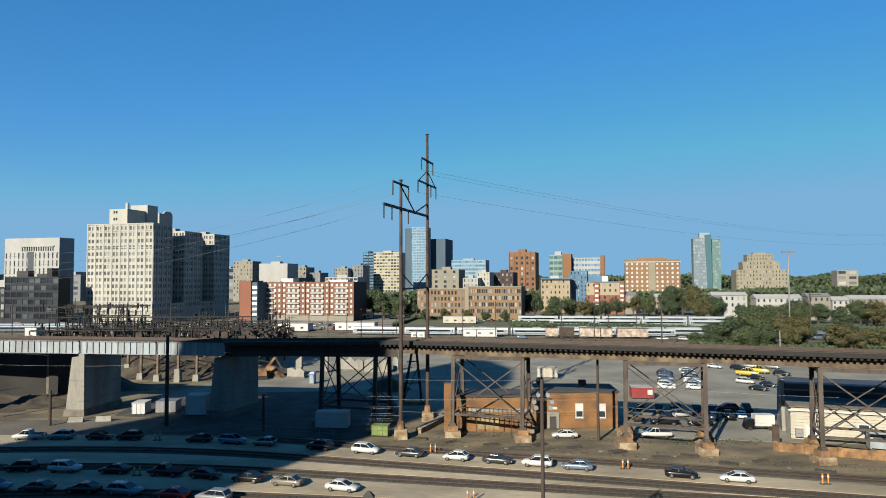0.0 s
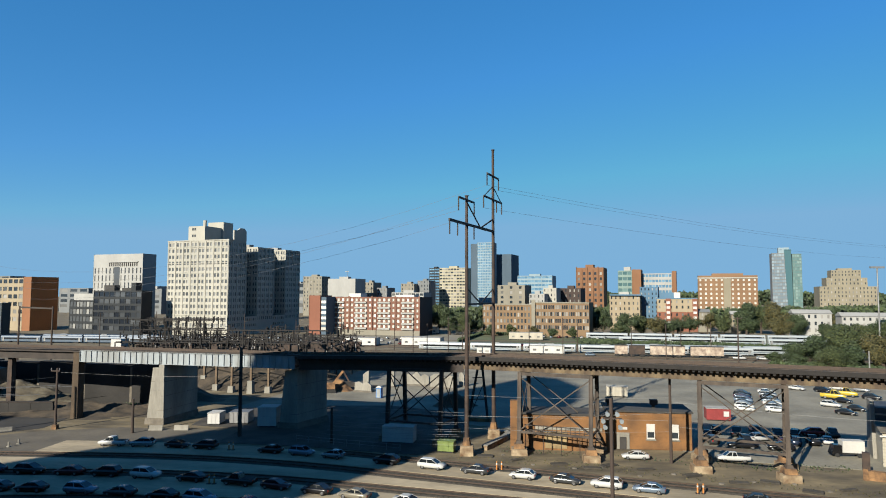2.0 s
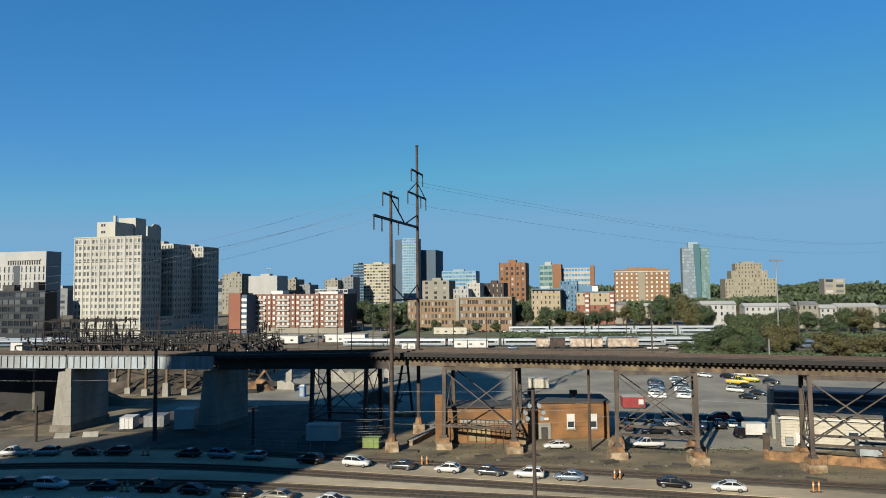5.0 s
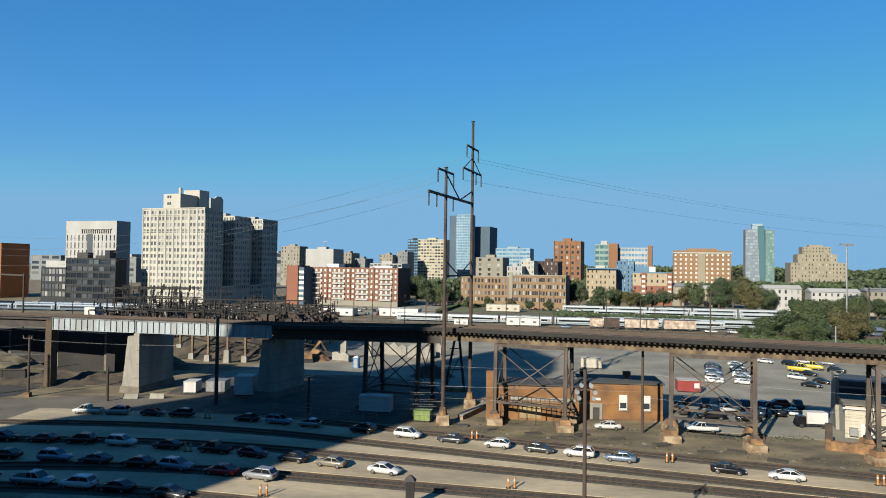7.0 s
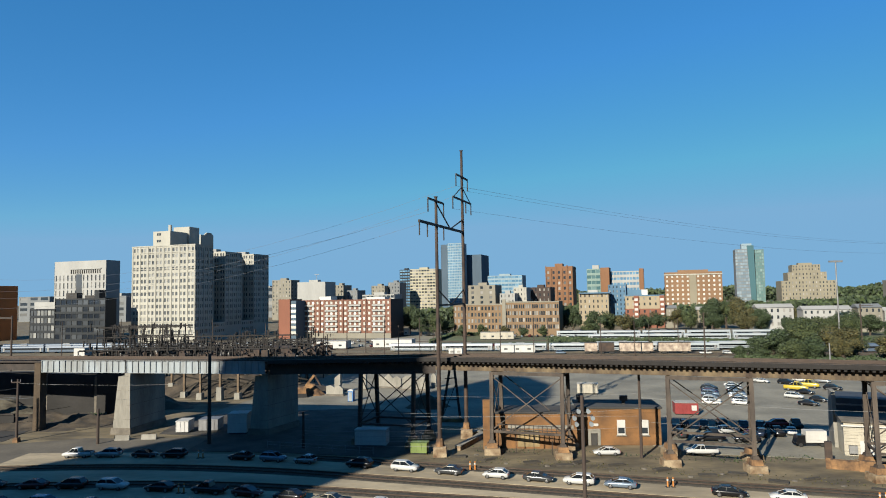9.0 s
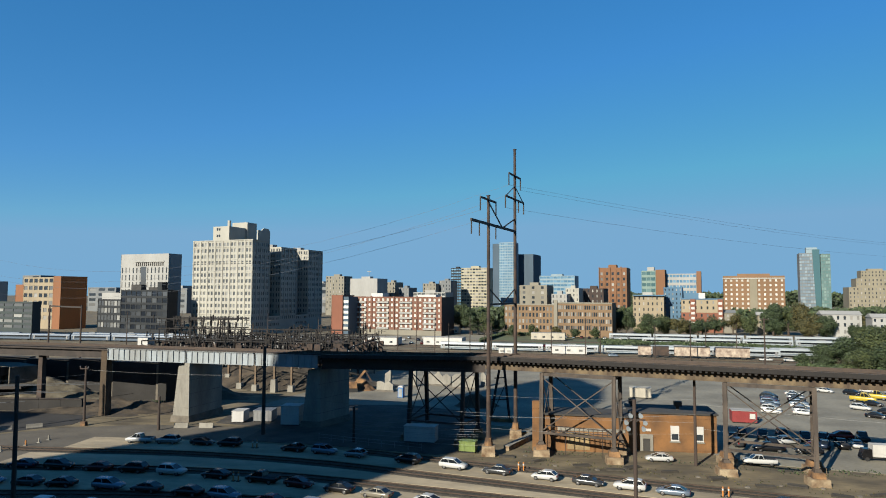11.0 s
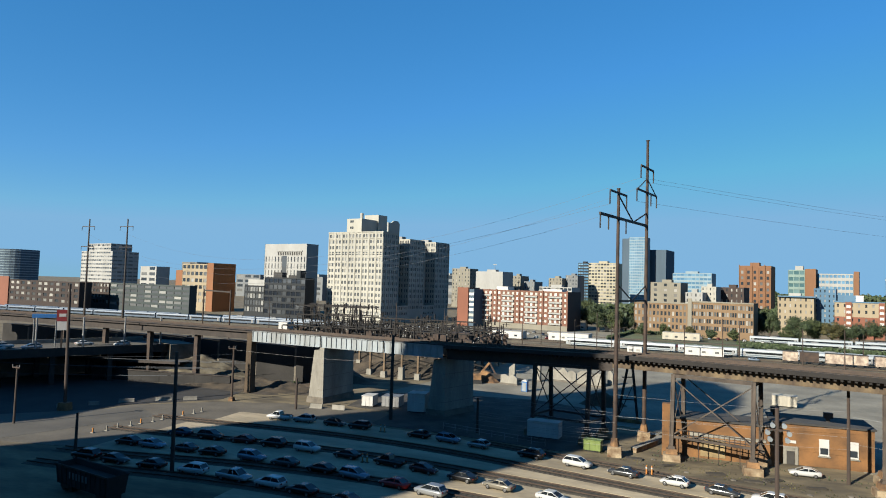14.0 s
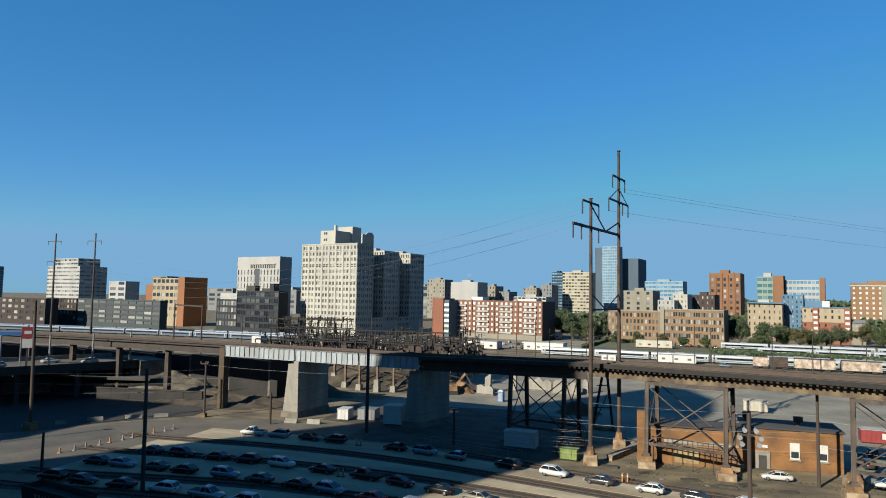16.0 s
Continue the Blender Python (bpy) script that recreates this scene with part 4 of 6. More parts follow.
SHAPES = {
    "sedan": dict(body=[(-2.3, .42, .80, .72), (-2.2, .30, .92, .84), (-1.5, .24, .97, .90), (0, .22, .95, .92), (1.0, .22, .93, .91), (1.7, .24, .84, .88), (2.15, .30, .70, .80), (2.32, .40, .60, .66)],
                  cabin=(-2.0, 1.35, -0.95, 0.15, 0.90, 1.43), wheels=(-1.38, 1.40, 0.33)),
    "suv": dict(body=[(-2.3, .45, 1.00, .80), (-2.2, .36, 1.08, .88), (-1.4, .30, 1.08, .93), (0, .28, 1.06, .94), (1.0, .28, 1.05, .93), (1.8, .30, 0.98, .90), (2.2, .36, .86, .82), (2.32, .45, .72, .70)],
                cabin=(-2.24, 1.35, -1.65, 0.25, 1.04, 1.66), wheels=(-1.36, 1.40, 0.37)),
    "hatchback": dict(body=[(-2.0, .42, .92, .74), (-1.9, .32, 1.0, .84), (-1.2, .26, 1.0, .88), (0, .24, .97, .89), (0.9, .24, .94, .88), (1.6, .26, .84, .84), (1.95, .32, .70, .76), (2.08, .42, .60, .64)],
                      cabin=(-1.95, 1.4, -1.1, 0.15, 0.94, 1.50), wheels=(-1.22, 1.28, 0.32)),
    "pickup": dict(body=[(-2.7, .5, 1.02, .86), (-2.6, .42, 1.08, .92), (-1.4, .36, 1.08, .95), (0, .34, 1.08, .96), (1.0, .34, 1.08, .95), (2.0, .36, 1.02, .92), (2.5, .42, .88, .86), (2.65, .5, .74, .76)],
                   cabin=(-0.60, 1.55, -0.30, 0.65, 1.07, 1.78), wheels=(-1.62, 1.62, 0.39)),
}
WHEEL = {}
for r in (0.32, 0.33, 0.37, 0.39):
    tyre = Geo().loft([[(x, (r - c) * math.cos(i * math.tau / 14), (r - c) * math.sin(i * math.tau / 14)) for i in range(14)] for x, c in ((-0.11, 0.04), (-0.08, 0), (0.08, 0), (0.11, 0.04))])
    hub = Geo().loft([[(x, rr * r * math.cos(i * math.tau / 10), rr * r * math.sin(i * math.tau / 10)) for i in range(10)] for x, rr in ((-0.116, 0.55), (-0.10, 0.66), (0.10, 0.66), (0.116, 0.55))])
    WHEEL[r] = (tyre.mesh("tyre", M["rubber"]), hub.mesh("rim", M["rim"]))


def oval(x, zb, zt, hw):
    return [(x, -hw * 0.9, zb), (x, -hw, zb + (zt - zb) * 0.3), (x, -hw, zb + (zt - zb) * 0.72), (x, -hw * 0.86, zt), (x, hw * 0.86, zt), (x, hw, zb + (zt - zb) * 0.72), (x, hw, zb + (zt - zb) * 0.3), (x, hw * 0.9, zb)]


CARS = {}
UNDER = Geo().box(-1.9, 1.9, -0.8, 0.8, 0.0, 0.24).mesh("underside", M["rubber"])


def car_model(kind):
    """The shared meshes of one body style."""
    s = SHAPES[kind]
    ov = [oval(*st) for st in s["body"]]
    c0, c1, r0, r1, zb, zt = s["cabin"]
    hw = 0.78 if kind != "pickup" else 0.82
    glass = Geo().loft([[(c0, -hw, zb - 0.05), (c1, -hw, zb - 0.05), (c1, hw, zb - 0.05), (c0, hw, zb - 0.05)], [(r0, -hw * 0.84, zt - 0.05), (r1, -hw * 0.84, zt - 0.05), (r1, hw * 0.84, zt - 0.05), (r0, hw * 0.84, zt - 0.05)]])
    def slab_ring(grow, wide, z):
        e = 0.16 if grow < 0 else 0.0
        return [(r0 - grow + e, -hw * wide, z), (r0 - grow, -hw * wide * 0.8, z), (r0 - grow, hw * wide * 0.8, z), (r0 - grow + e, hw * wide, z), (r1 + grow - e, hw * wide, z), (r1 + grow, hw * wide * 0.8, z), (r1 + grow, -hw * wide * 0.8, z), (r1 + grow - e, -hw * wide, z)]
    roof = Geo().loft([slab_ring(0.12, 0.88, zt - 0.10), slab_ring(0.06, 0.84, zt - 0.03), slab_ring(-0.16, 0.7, zt + 0.01)])
    mid = (c0 + c1) / 2 - 0.1
    for y in (-1, 1):
        for xb, xt in ((c0 + 0.04, r0), (mid, (r0 + r1) / 2), (c1 - 0.04, r1)):
            roof.beam((xb, y * hw * 1.005, zb - 0.04), (xt, y * hw * 0.855, zt - 0.06), 0.10, 0.06)
            k = len(roof.v)
            near = min(range(8), key=lambda n: (roof.v[n][0] - xt) ** 2 + (roof.v[n][1] - y * hw) ** 2)
            roof.f.append((k - 2, k - 1, near))
    f, b = s["body"][-1], s["body"][0]
    bed = Geo().box(-2.5, -0.62, -0.74, 0.74, 1.06, 1.12).mesh("cargo_bed", M["rubber"]) if kind == "pickup" else None
    return dict(body=Geo().loft(ov).mesh("body", PAINTS["white"], True), glass=glass.mesh("cabin_glass", M["carglass"]), roof=roof.mesh("roof", PAINTS["white"]),
                head=Geo().box(f[0] - 0.22, f[0] + 0.01, -0.13, 0.13, f[2] - 0.14, f[2] + 0.03).mesh("headlight", M["lamp_clear"]), tail=Geo().box(b[0] - 0.02, b[0] + 0.14, -0.14, 0.14, b[2] - 0.22, b[2] + 0.02).mesh("tail_light", M["lamp_red"]), bed=bed, wheels=s["wheels"])


def car(kind, colour, x, y, yaw, z=0.0, label="", group="parked cars", lite=False):
    if kind not in CARS:
        CARS[kind] = car_model(kind)
    m = CARS[kind]
    what = {"suv": "sport utility car", "pickup": "pickup truck"}.get(kind, kind)
    t = thing("car", label or f"{colour} {what} parked on the rail-yard paving", "car", group, pose(x, y, z, 0, 0, yaw))
    for name, key in (("body", "body"), ("roof", "roof")):
        ob = part(name, m[key], None, t)
        ob.material_slots[0].link = "OBJECT"
        ob.material_slots[0].material = PAINTS[colour]
    part("cabin_glass", m["glass"], None, t)
    if m["bed"]:
        part("cargo_bed", m["bed"], None, t)
    if lite:
        part("underside", UNDER, None, t)
        return t
    wr, wf, r = m["wheels"]
    for wx in (wr, wf):
        for wy in (-0.8, 0.8):
            w = part("wheel", WHEEL[r][0], None, t)
            w.matrix_basis = Matrix.Translation((wx, wy, r)) @ Matrix.Rotation(math.pi / 2, 4, "Z")
            part("rim", WHEEL[r][1], None, w)
    for wy in (-0.58, 0.58):
        part("headlight", m["head"], None, t).matrix_basis = Matrix.Translation((0, wy, 0))
        part("tail_light", m["tail"], None, t).matrix_basis = Matrix.Translation((0, wy, 0))
    return t


def along(x, flip=False):
    return math.degrees(math.atan(row_slope(x))) + (180 if flip else 0)


ROW1 = [(-57.9, "suv", "silver"), (-51.8, "sedan", "black"), (-47.0, "suv", "black"), (-35.7, "sedan", "black"), (-30.3, "suv", "blue"), (-25.0, "hatchback", "silver"), (-16.4, "suv", "black"), (-9.5, "suv", "white"), (-3.2, "sedan", "grey"), (3.3, "hatchback", "white"), (8.8, "sedan", "grey"), (13.9, "suv", "white"), (18.9, "sedan", "blue"), (31.1, "sedan", "black"), (37.2, "sedan", "white")]
ROW2 = [(-70.4, "sedan", "navy"), (-64.7, "suv", "black"), (-58.9, "sedan", "maroon"), (-53.5, "suv", "black"), (-47.6, "suv", "white"), (-40.8, "sedan", "black"), (-33.8, "pickup", "black"), (-28.4, "sedan", "maroon"), (-22.7, "sedan", "black"), (-17.5, "sedan", "beige"), (-10.6, "sedan", "white")]
ROW3 = [(-73.3, "sedan", "black"), (-68.9, "sedan", "blue"), (-63.4, "sedan", "grey"), (-58.7, "sedan", "black"), (-52.0, "suv", "blue"), (-46.6, "sedan", "grey"), (-40.8, "sedan", "black"), (-35.6, "suv", "blue"), (-29.6, "sedan", "red"), (-24.5, "suv", "silver")]
ROW4 = [(-72.5, "suv", "black"), (-67.6, "sedan", "black"), (-61.7, "sedan", "black"), (-55.2, "suv", "white"), (-48.8, "pickup", "silver"), (-43.3, "suv", "white"), (-38.6, "sedan", "black"), (-32, "sedan", "grey")]
for row, o in ((ROW1, 0.0), (ROW2, -16.9), (ROW3, -24.6), (ROW4, -33.0)):
    for i, (x, kind, colour) in enumerate(row):
        car(kind, colour, x, row_y(x) + o, along(x, i % 3 != 1), 0.06, group="cars along the tracks")
car("pickup", "white", -62.9, 104.7, 180, 0.06, "white pickup truck with bright front on the paving", "cars along the tracks")
car("sedan", "white", 20.7, 103.6, 176, 0.02, "white sedan parked beside the brick shed")
car("pickup", "white", 35.0, 103.4, 175, 0.02, "white pickup truck beside the steel footings")
LOT = [(77.7, 180.7, "white"), (82.5, 177, "black"), (88.5, 182, "white"), (79.1, 160.5, "black"), (73.6, 154.4, "white"), (76.5, 149.5, "black"), (72.0, 144.8, "black"), (88.5, 166, "black"), (93, 179, "silver")]
for xa, ya, xb, yb, tones in ((52.6, 147.5, 60.4, 171, "white white silver grey blue maroon navy black grey"), (58.6, 146.5, 67.4, 174, "white silver blue white blue grey black silver black white")):
    tones = tones.split()
    for k, c in enumerate(tones):
        f = k / (len(tones) - 1)
        car(("sedan", "suv", "hatchback")[k % 3], c, xa + (xb - xa) * f, ya + (yb - ya) * f, -24 + (k * 37) % 7, 0.05, f"{c} car in a close row on the pale asphalt", "cars in the car park", k % 3 > 0)
for i, (x, y, c) in enumerate(LOT):
    car(("sedan", "suv", "hatchback")[i % 3], c, x, y, -46 + (i * 37) % 9, 0.05, f"{c} car parked in the pale asphalt car park", "cars in the car park")
YARD = [(39.1, 124.0, "black", 75), (42.0, 122.2, "grey", 70), (46.0, 124.6, "black", 80), (44.6, 118.0, "white", 20), (48.6, 121.2, "navy", 75), (51.9, 121.9, "grey", 60), (55.2, 123.2, "red", 170), (39.4, 112.1, "black", 172), (35.6, 115.6, "grey", 95), (45.0, 111.0, "black", 165)]
for i, (x, y, c, a) in enumerate(YARD):
    car(("suv", "pickup", "suv")[i % 3], c, x, y, a, 0.05, f"{c} vehicle crowded beside the viaduct footings", "vehicles by the footings")
for i, (x, y, c, a) in enumerate(((36.5, 120.6, "black", 78), (49.3, 115.8, "navy", 74), (52.2, 116.2, "black", 80), (55.0, 117.2, "white", 72), (41.4, 116.6, "black", 80), (58.4, 122.4, "grey", 75), (47.0, 114.8, "maroon", 76))):
    car(("sedan", "suv", "pickup")[i % 3], c, x, y, a, 0.05, f"{c} vehicle crowded beside the viaduct footings", "vehicles by the footings", True)
for x, y in ((79.5, 165.5), (84.5, 170)):
    car("pickup", "yellow", x, y, -34, 0.05, "yellow work truck parked in the car park", "cars in the car park").scale = (1.15, 1.15, 1.5)

# ---- brick shed with door and windows ----
shed = thing("brick_shed", "orange brick yard shed with a flat dark roof", "shed", at=pose(17.6, 110.3, 0, 0, 0, -3.5))
facade(shed, 13.2, 5.9, 0, 0, Matrix.Identity(4), M["brick"])
part("body", Geo().box(0.02, 13.18, 0.34, 7.5, 0, 5.7), M["brick"], shed)
part("roof", Geo().box(-0.25, 13.45, -0.25, 7.8, 5.9, 6.15), M["roof"], shed)
# dark slab takes the place of the doorway's unlit inside
dr = part("door", Geo().box(2.0, 3.0, -0.1, -0.01, 0, 1.9), M["roof"], shed, "dark panel standing for the shade in an open doorway")
part("door_frame", Geo().box(1.5, 1.95, -0.16, -0.01, 0, 2.6).box(3.05, 3.5, -0.16, -0.01, 0, 2.6).box(1.955, 3.045, -0.15, -0.01, 1.95, 2.6), M["concrete"], dr)
part("sign", Geo().box(1.8, 3.2, -0.09, -0.01, 3.1, 3.5), M["white"], shed)
for x in (6.2, 9.9):
    w = part("window", Geo().box(x, x + 1.3, -0.09, -0.01, 1.7, 4.1), M["white"], shed, "white boarded window")
    part("pane", Geo().box(x + 0.15, x + 1.15, -0.13, -0.095, 1.95, 2.85), M["glass"], w)
    part("sill", Geo().box(x - 0.15, x + 1.45, -0.2, -0.01, 1.5, 1.69), M["concrete"], w)
part("roof_vent", Geo().box(7.6, 8.1, 3, 3.5, 6.15, 6.7).box(7.3, 8.5, 2.8, 3.7, 6.7, 7.5), M["roof"], shed)
part("roof_vent", Geo().box(0.6, 1.2, 5, 5.5, 6.15, 6.6).box(0.3, 1.5, 4.8, 5.7, 6.6, 7.4), M["roof"], shed)
wing = thing("brick_wing", "orange brick wing behind the steel bent", "shed", at=pose(2.9, 107.6, 0, 0, 0, -3.5))
part("body", Geo().box(0, 14.6, 1.0, 7.0, 0, 5.6), M["brick"], wing)
part("parapet", Geo().box(-1.0, 0.6, 0.2, 6.5, 0, 6.9), M["brick"], wing)
part("chimney", Geo().box(-1.0, 0.3, 0.2, 1.5, 6.9, 7.8), M["brick"], wing)
part("roof", Geo().box(0.65, 14.6, 0.7, 7.2, 5.6, 5.85), M["roof"], wing)
part("lintel", Geo().box(3, 13.5, 0.9, 0.99, 3.2, 3.7), M["concrete"], wing)
part("loading_opening", Geo().box(4.5, 8.0, 0.92, 0.985, 0.3, 3.0), M["yellowp"], wing, "faded yellow boarded opening")

# ---- pale shed and retaining wall on the right ----
ws = thing("white_shed", "cream yard shed with a dark roof", "shed", at=pose(55.6, 102.0, 0, 0, 0, -20))
part("body", Geo().box(0, 30, 0, 6, 0, 4.95), M["cream"], ws)
part("roof", Geo().hexa([(-0.3, -0.4, 4.95), (30.4, -0.4, 4.95), (30.4, 6.05, 4.95), (-0.3, 6.05, 4.95), (-0.3, -0.4, 5.1), (30.4, -0.4, 5.1), (30.4, 6.05, 5.7), (-0.3, 6.05, 5.7)]), M["stone"], ws)
part("rear_block", Geo().box(0.1, 30, 6.1, 14, 0, 7.6), M["slate"], ws, "dark upper block")
part("trim", Geo().box(0.1, 30, 6.0, 6.09, 6.5, 6.75), M["galv"], ws)
part("gable", Geo().hexa([(-0.5, 5.2, 0), (0.05, 5.2, 0), (0.05, 11, 0), (-0.5, 11, 0), (-0.5, 6.4, 8.6), (0.05, 6.4, 8.6), (0.05, 9.5, 8.6), (-0.5, 9.5, 8.6)]), M["concrete"], ws)
part("door", Geo().box(2.0, 4.4, -0.16, -0.075, 0.2, 2.3), M["white"], ws)
part("cooling_unit", Geo().box(0.5, 1.6, -0.7, -0.02, 0.5, 1.6), M["galv"], ws)
for k in range(9):
    part("siding_board", Geo().box(-0.05, 30, -0.07, -0.004, 0.2 + k * 0.48, 0.64 + k * 0.48), M["cream"], ws)
for x in (9, 16, 23):
    w = part("window", Geo().box(x, x + 1.6, -0.14, -0.075, 1.6, 2.9), M["white"], ws)
    part("pane", Geo().box(x + 0.15, x + 1.45, -0.17, -0.145, 1.75, 2.75), M["glass"], w)
part("gutter", Geo().box(-0.4, 30, -0.55, -0.41, 4.4, 4.62), M["white"], ws)
rw = thing("retaining_wall", "rust-stained low brick retaining wall", "wall", at=pose(49.3, 94.8, 0, 0, 0, -24), kind="structure")
for i in range(6):
    part("wall_bay", Geo().box(i * 4.0, i * 4.0 + 3.94, 0, 0.8, 0, 1.4 if i % 2 else 1.25), M["footing"], rw)
    part("post", Geo().box(i * 4.0 - 0.3, i * 4.0 + 0.3, -0.25, -0.02, 0, 1.5), M["footing"], rw)
part("tall_post", Geo().box(-0.3, 0.6, 0.1, 0.9, 1.2, 3.6), M["steel_brown"], rw)
ac = thing("site_cabin", "pale blue site cabin beside the shed", "cabin", at=pose(63.0, 94.6, 0, 0, 0, -20))
part("body", Geo().box(0, 4.2, 0, 2.2, 0.2, 2.5), M["girder"], ac)
part("roof", Geo().box(-0.1, 4.3, -0.1, 2.3, 2.5, 2.65), M["roof_pale"], ac)
part("window_band", Geo().box(0.4, 3.8, -0.05, -0.005, 1.4, 2.1), M["glass"], ac)


def crate(name, label, x, y, yaw, w, d, h, material, category, lid=None):
    """A ribbed steel container, trailer or bin on skids."""
    t = thing(name, label, category, at=pose(x, y, 0.02, 0, 0, yaw))
    part("body", Geo().box(0, w, 0, d, 0.25, h), material, t)
    part("skid", Geo().box(0.2, w - 0.2, 0.2, 0.4, 0, 0.245), M["rubber"], t)
    part("skid", Geo().box(0.2, w - 0.2, d - 0.4, d - 0.2, 0, 0.245), M["rubber"], t)
    ribs = Geo()
    for i in range(max(3, int(w / 0.7)) + 1):
        xx = w * i / max(3, int(w / 0.7))
        ribs.box(max(0, xx - 0.05), min(w, xx + 0.05), -0.06, -0.004, 0.3, h - 0.05)
    part("ribs", ribs, material, t)
    part("lid", Geo().box(-0.06, w + 0.06, -0.1, d + 0.06, h, h + 0.1), lid or material, t)
    return t


def barrier(name, label, x, y, yaw, w, h, category):
    """A cast concrete block with a splayed foot."""
    t = thing(name, label, category, "concrete blocks", pose(x, y, 0.03, 0, 0, yaw))
    prof = ((-0.32, 0), (-0.32, 0.1), (-0.16, h * 0.42), (-0.1, h), (0.1, h), (0.16, h * 0.42), (0.32, 0.1), (0.32, 0))
    part("block", Geo().loft([[(e, py, pz) for py, pz in prof] for e in (-w / 2, w / 2)]), M["concrete"], t)
    part("lifting_eye", Geo().rod((0, 0, h), (0, 0, h + 0.08), 0.05, n=6), M["rust"], t)


crate("container", "white storage container near the concrete pier", -55.0, 122.4, 4, 2.3, 3.2, 2.2, M["white"], "container")
crate("container", "grey storage container near the concrete pier", -51.2, 123.6, 4, 3.6, 3.5, 2.2, M["galv"], "container")
crate("container", "white storage container with a dark mark", -44.8, 121.2, 4, 3.5, 3.5, 3.6, M["white"], "container")
crate("container", "grey-green steel container below the dark bent", -19.4, 110.6, -6, 5.3, 2.6, 2.7, M["white"], "container")
crate("dumpster", "bright green waste skip beside the poles", -9.6, 104.9, -8, 2.6, 1.8, 1.7, M["greenp"], "skip")
crate("container", "red container with a white panel in the car park", 41.0, 135.6, -8, 4.5, 3.0, 2.4, M["redp"], "container", M["roof_pale"])
crate("container", "cream equipment cabin in the car park", 26.2, 164.5, -10, 5.0, 3.5, 2.4, M["cream"], "cabin")
barrier("concrete_barrier", "pale concrete road barrier", -62.3, 117.0, 4, 2.6, 0.9, "barrier")
barrier("concrete_barrier", "pale concrete road barrier", -57.7, 117.6, 4, 2.6, 0.9, "barrier")
rp = thing("panel", "white square panel on the red container", "panel", at=pose(44.6, 134.9, 1.0, 0, 0, -8))
part("board", Geo().box(-0.5, 0.5, -0.03, 0.03, 0, 1.0), M["white"], rp)
bt = thing("box_truck", "white box truck parked by the shed", "truck", at=pose(54.4, 108.0, 0.05, 0, 0, -4))
bt.scale = (0.78, 0.78, 0.78)
part("cargo_box", Geo().box(-2.2, 1.8, -1.1, 1.1, 0.9, 3.2), M["white"], bt)
part("cab", Geo().hexa([(-4.2, -1, 0.5), (-2.3, -1, 0.5), (-2.3, 1, 0.5), (-4.2, 1, 0.5), (-3.7, -0.9, 2.3), (-2.3, -0.9, 2.3), (-2.3, 0.9, 2.3), (-3.7, 0.9, 2.3)]), PAINTS["black"], bt)
part("chassis", Geo().box(-2.25, 1.7, -0.6, 0.6, 0.45, 0.88), M["rubber"], bt)
for x in (-3.2, 0.9):
    for y in (-0.95, 0.95):
        part("wheel", WHEEL[0.39][0], None, bt).matrix_basis = Matrix.Translation((x, y, 0.39)) @ Matrix.Rotation(math.pi / 2, 4, "Z")

# ---- poles and masts ----
UP = Vector((0, 0, 1))


def mast_pole(x, y, h, r=0.22, label="dark timber utility pole beside the tracks", lean=(0, 0), arms=(), foot=None, group="utility poles", m="pole", name="utility_pole", z0=0.0):
    t = thing(name, label, "pole", group, pose(x, y, 0))
    part("shaft", Geo().rod((0, 0, 0), (lean[0], lean[1], h), r, r * 0.75, 10), M[m], t)
    if z0:
        t.location.z = z0
    if foot:
        part("base", Geo().box(-foot, foot, -foot, foot, 0, foot * 1.6, 0.1, 0.1), M["footing"], t)
    for z, a, b in arms:
        part("crossarm", Geo().beam((a, -0.2, z), (b, -0.2, z), 0.15, 0.2), M[m], t)
        for e in (a, b):
            part("insulator", Geo().rod((e * 0.95, -0.2, z + 0.1), (e * 0.95, -0.2, z + 0.5), 0.07, n=6), M["galv"], t)
    return t


mast_pole(25.5, 101.6, 14.5, 0.24, arms=((13.9, -0.8, 0.8),))
mast_pole(-45.1, 113.4, 15.4, 0.36, "thick dark steel pole before the pale girder")
mast_pole(-65.2, 114.3, 6.1, 0.26, "short dark pole stub beside the pier")
mast_pole(-27.8, 109.7, 5.9, 0.26, "short dark pole stub in the shade")
mast_pole(-58.3, 71.5, 15.2, 0.28, lean=(-0.2, 0))
mast_pole(-76.9, 74.1, 5.4, 0.22, "short dark post at the yard lane")
mast_pole(-81.3, 116.5, 11.1, 0.24, "dark pole with a pale foot", foot=0.5, arms=((10.6, -1.1, 0.6),))
mast_pole(-101.6, 95, 23, 0.32, "tall brown pole on a white concrete foot", foot=0.9, lean=(-0.5, 0))
mast_pole(-99.6, 83.3, 9.5, 0.2, "dark lamp pole with twin heads", arms=((9.2, -0.8, 0.8),))
lm = mast_pole(7.5, 44.9, 18.1, 0.16, "dark mast with a cluster of floodlights", lean=(-0.06, 0))
part("lamp_bracket", Geo().beam((-0.62, -0.1, 16.8), (0.62, -0.1, 16.8), 0.07, 0.08), M["pole"], lm)
for x, z in ((-0.6, 16.6), (-0.32, 17.05), (0.32, 17.05), (0.6, 16.6), (-0.47, 16.2), (0.5, 16.2)):
    part("floodlight", Geo().rod((x, -0.22, z), (x, 0.1, z + 0.06), 0.15, 0.10, 10), M["girder"], lm)
hut = thing("signal_post", "black signal post with a peaked cap", "signal", at=pose(-6.5, 68.2, 0))
part("cabinet", Geo().box(-0.42, 0.42, -0.4, 0.4, 0, 2.7), M["soot"], hut)
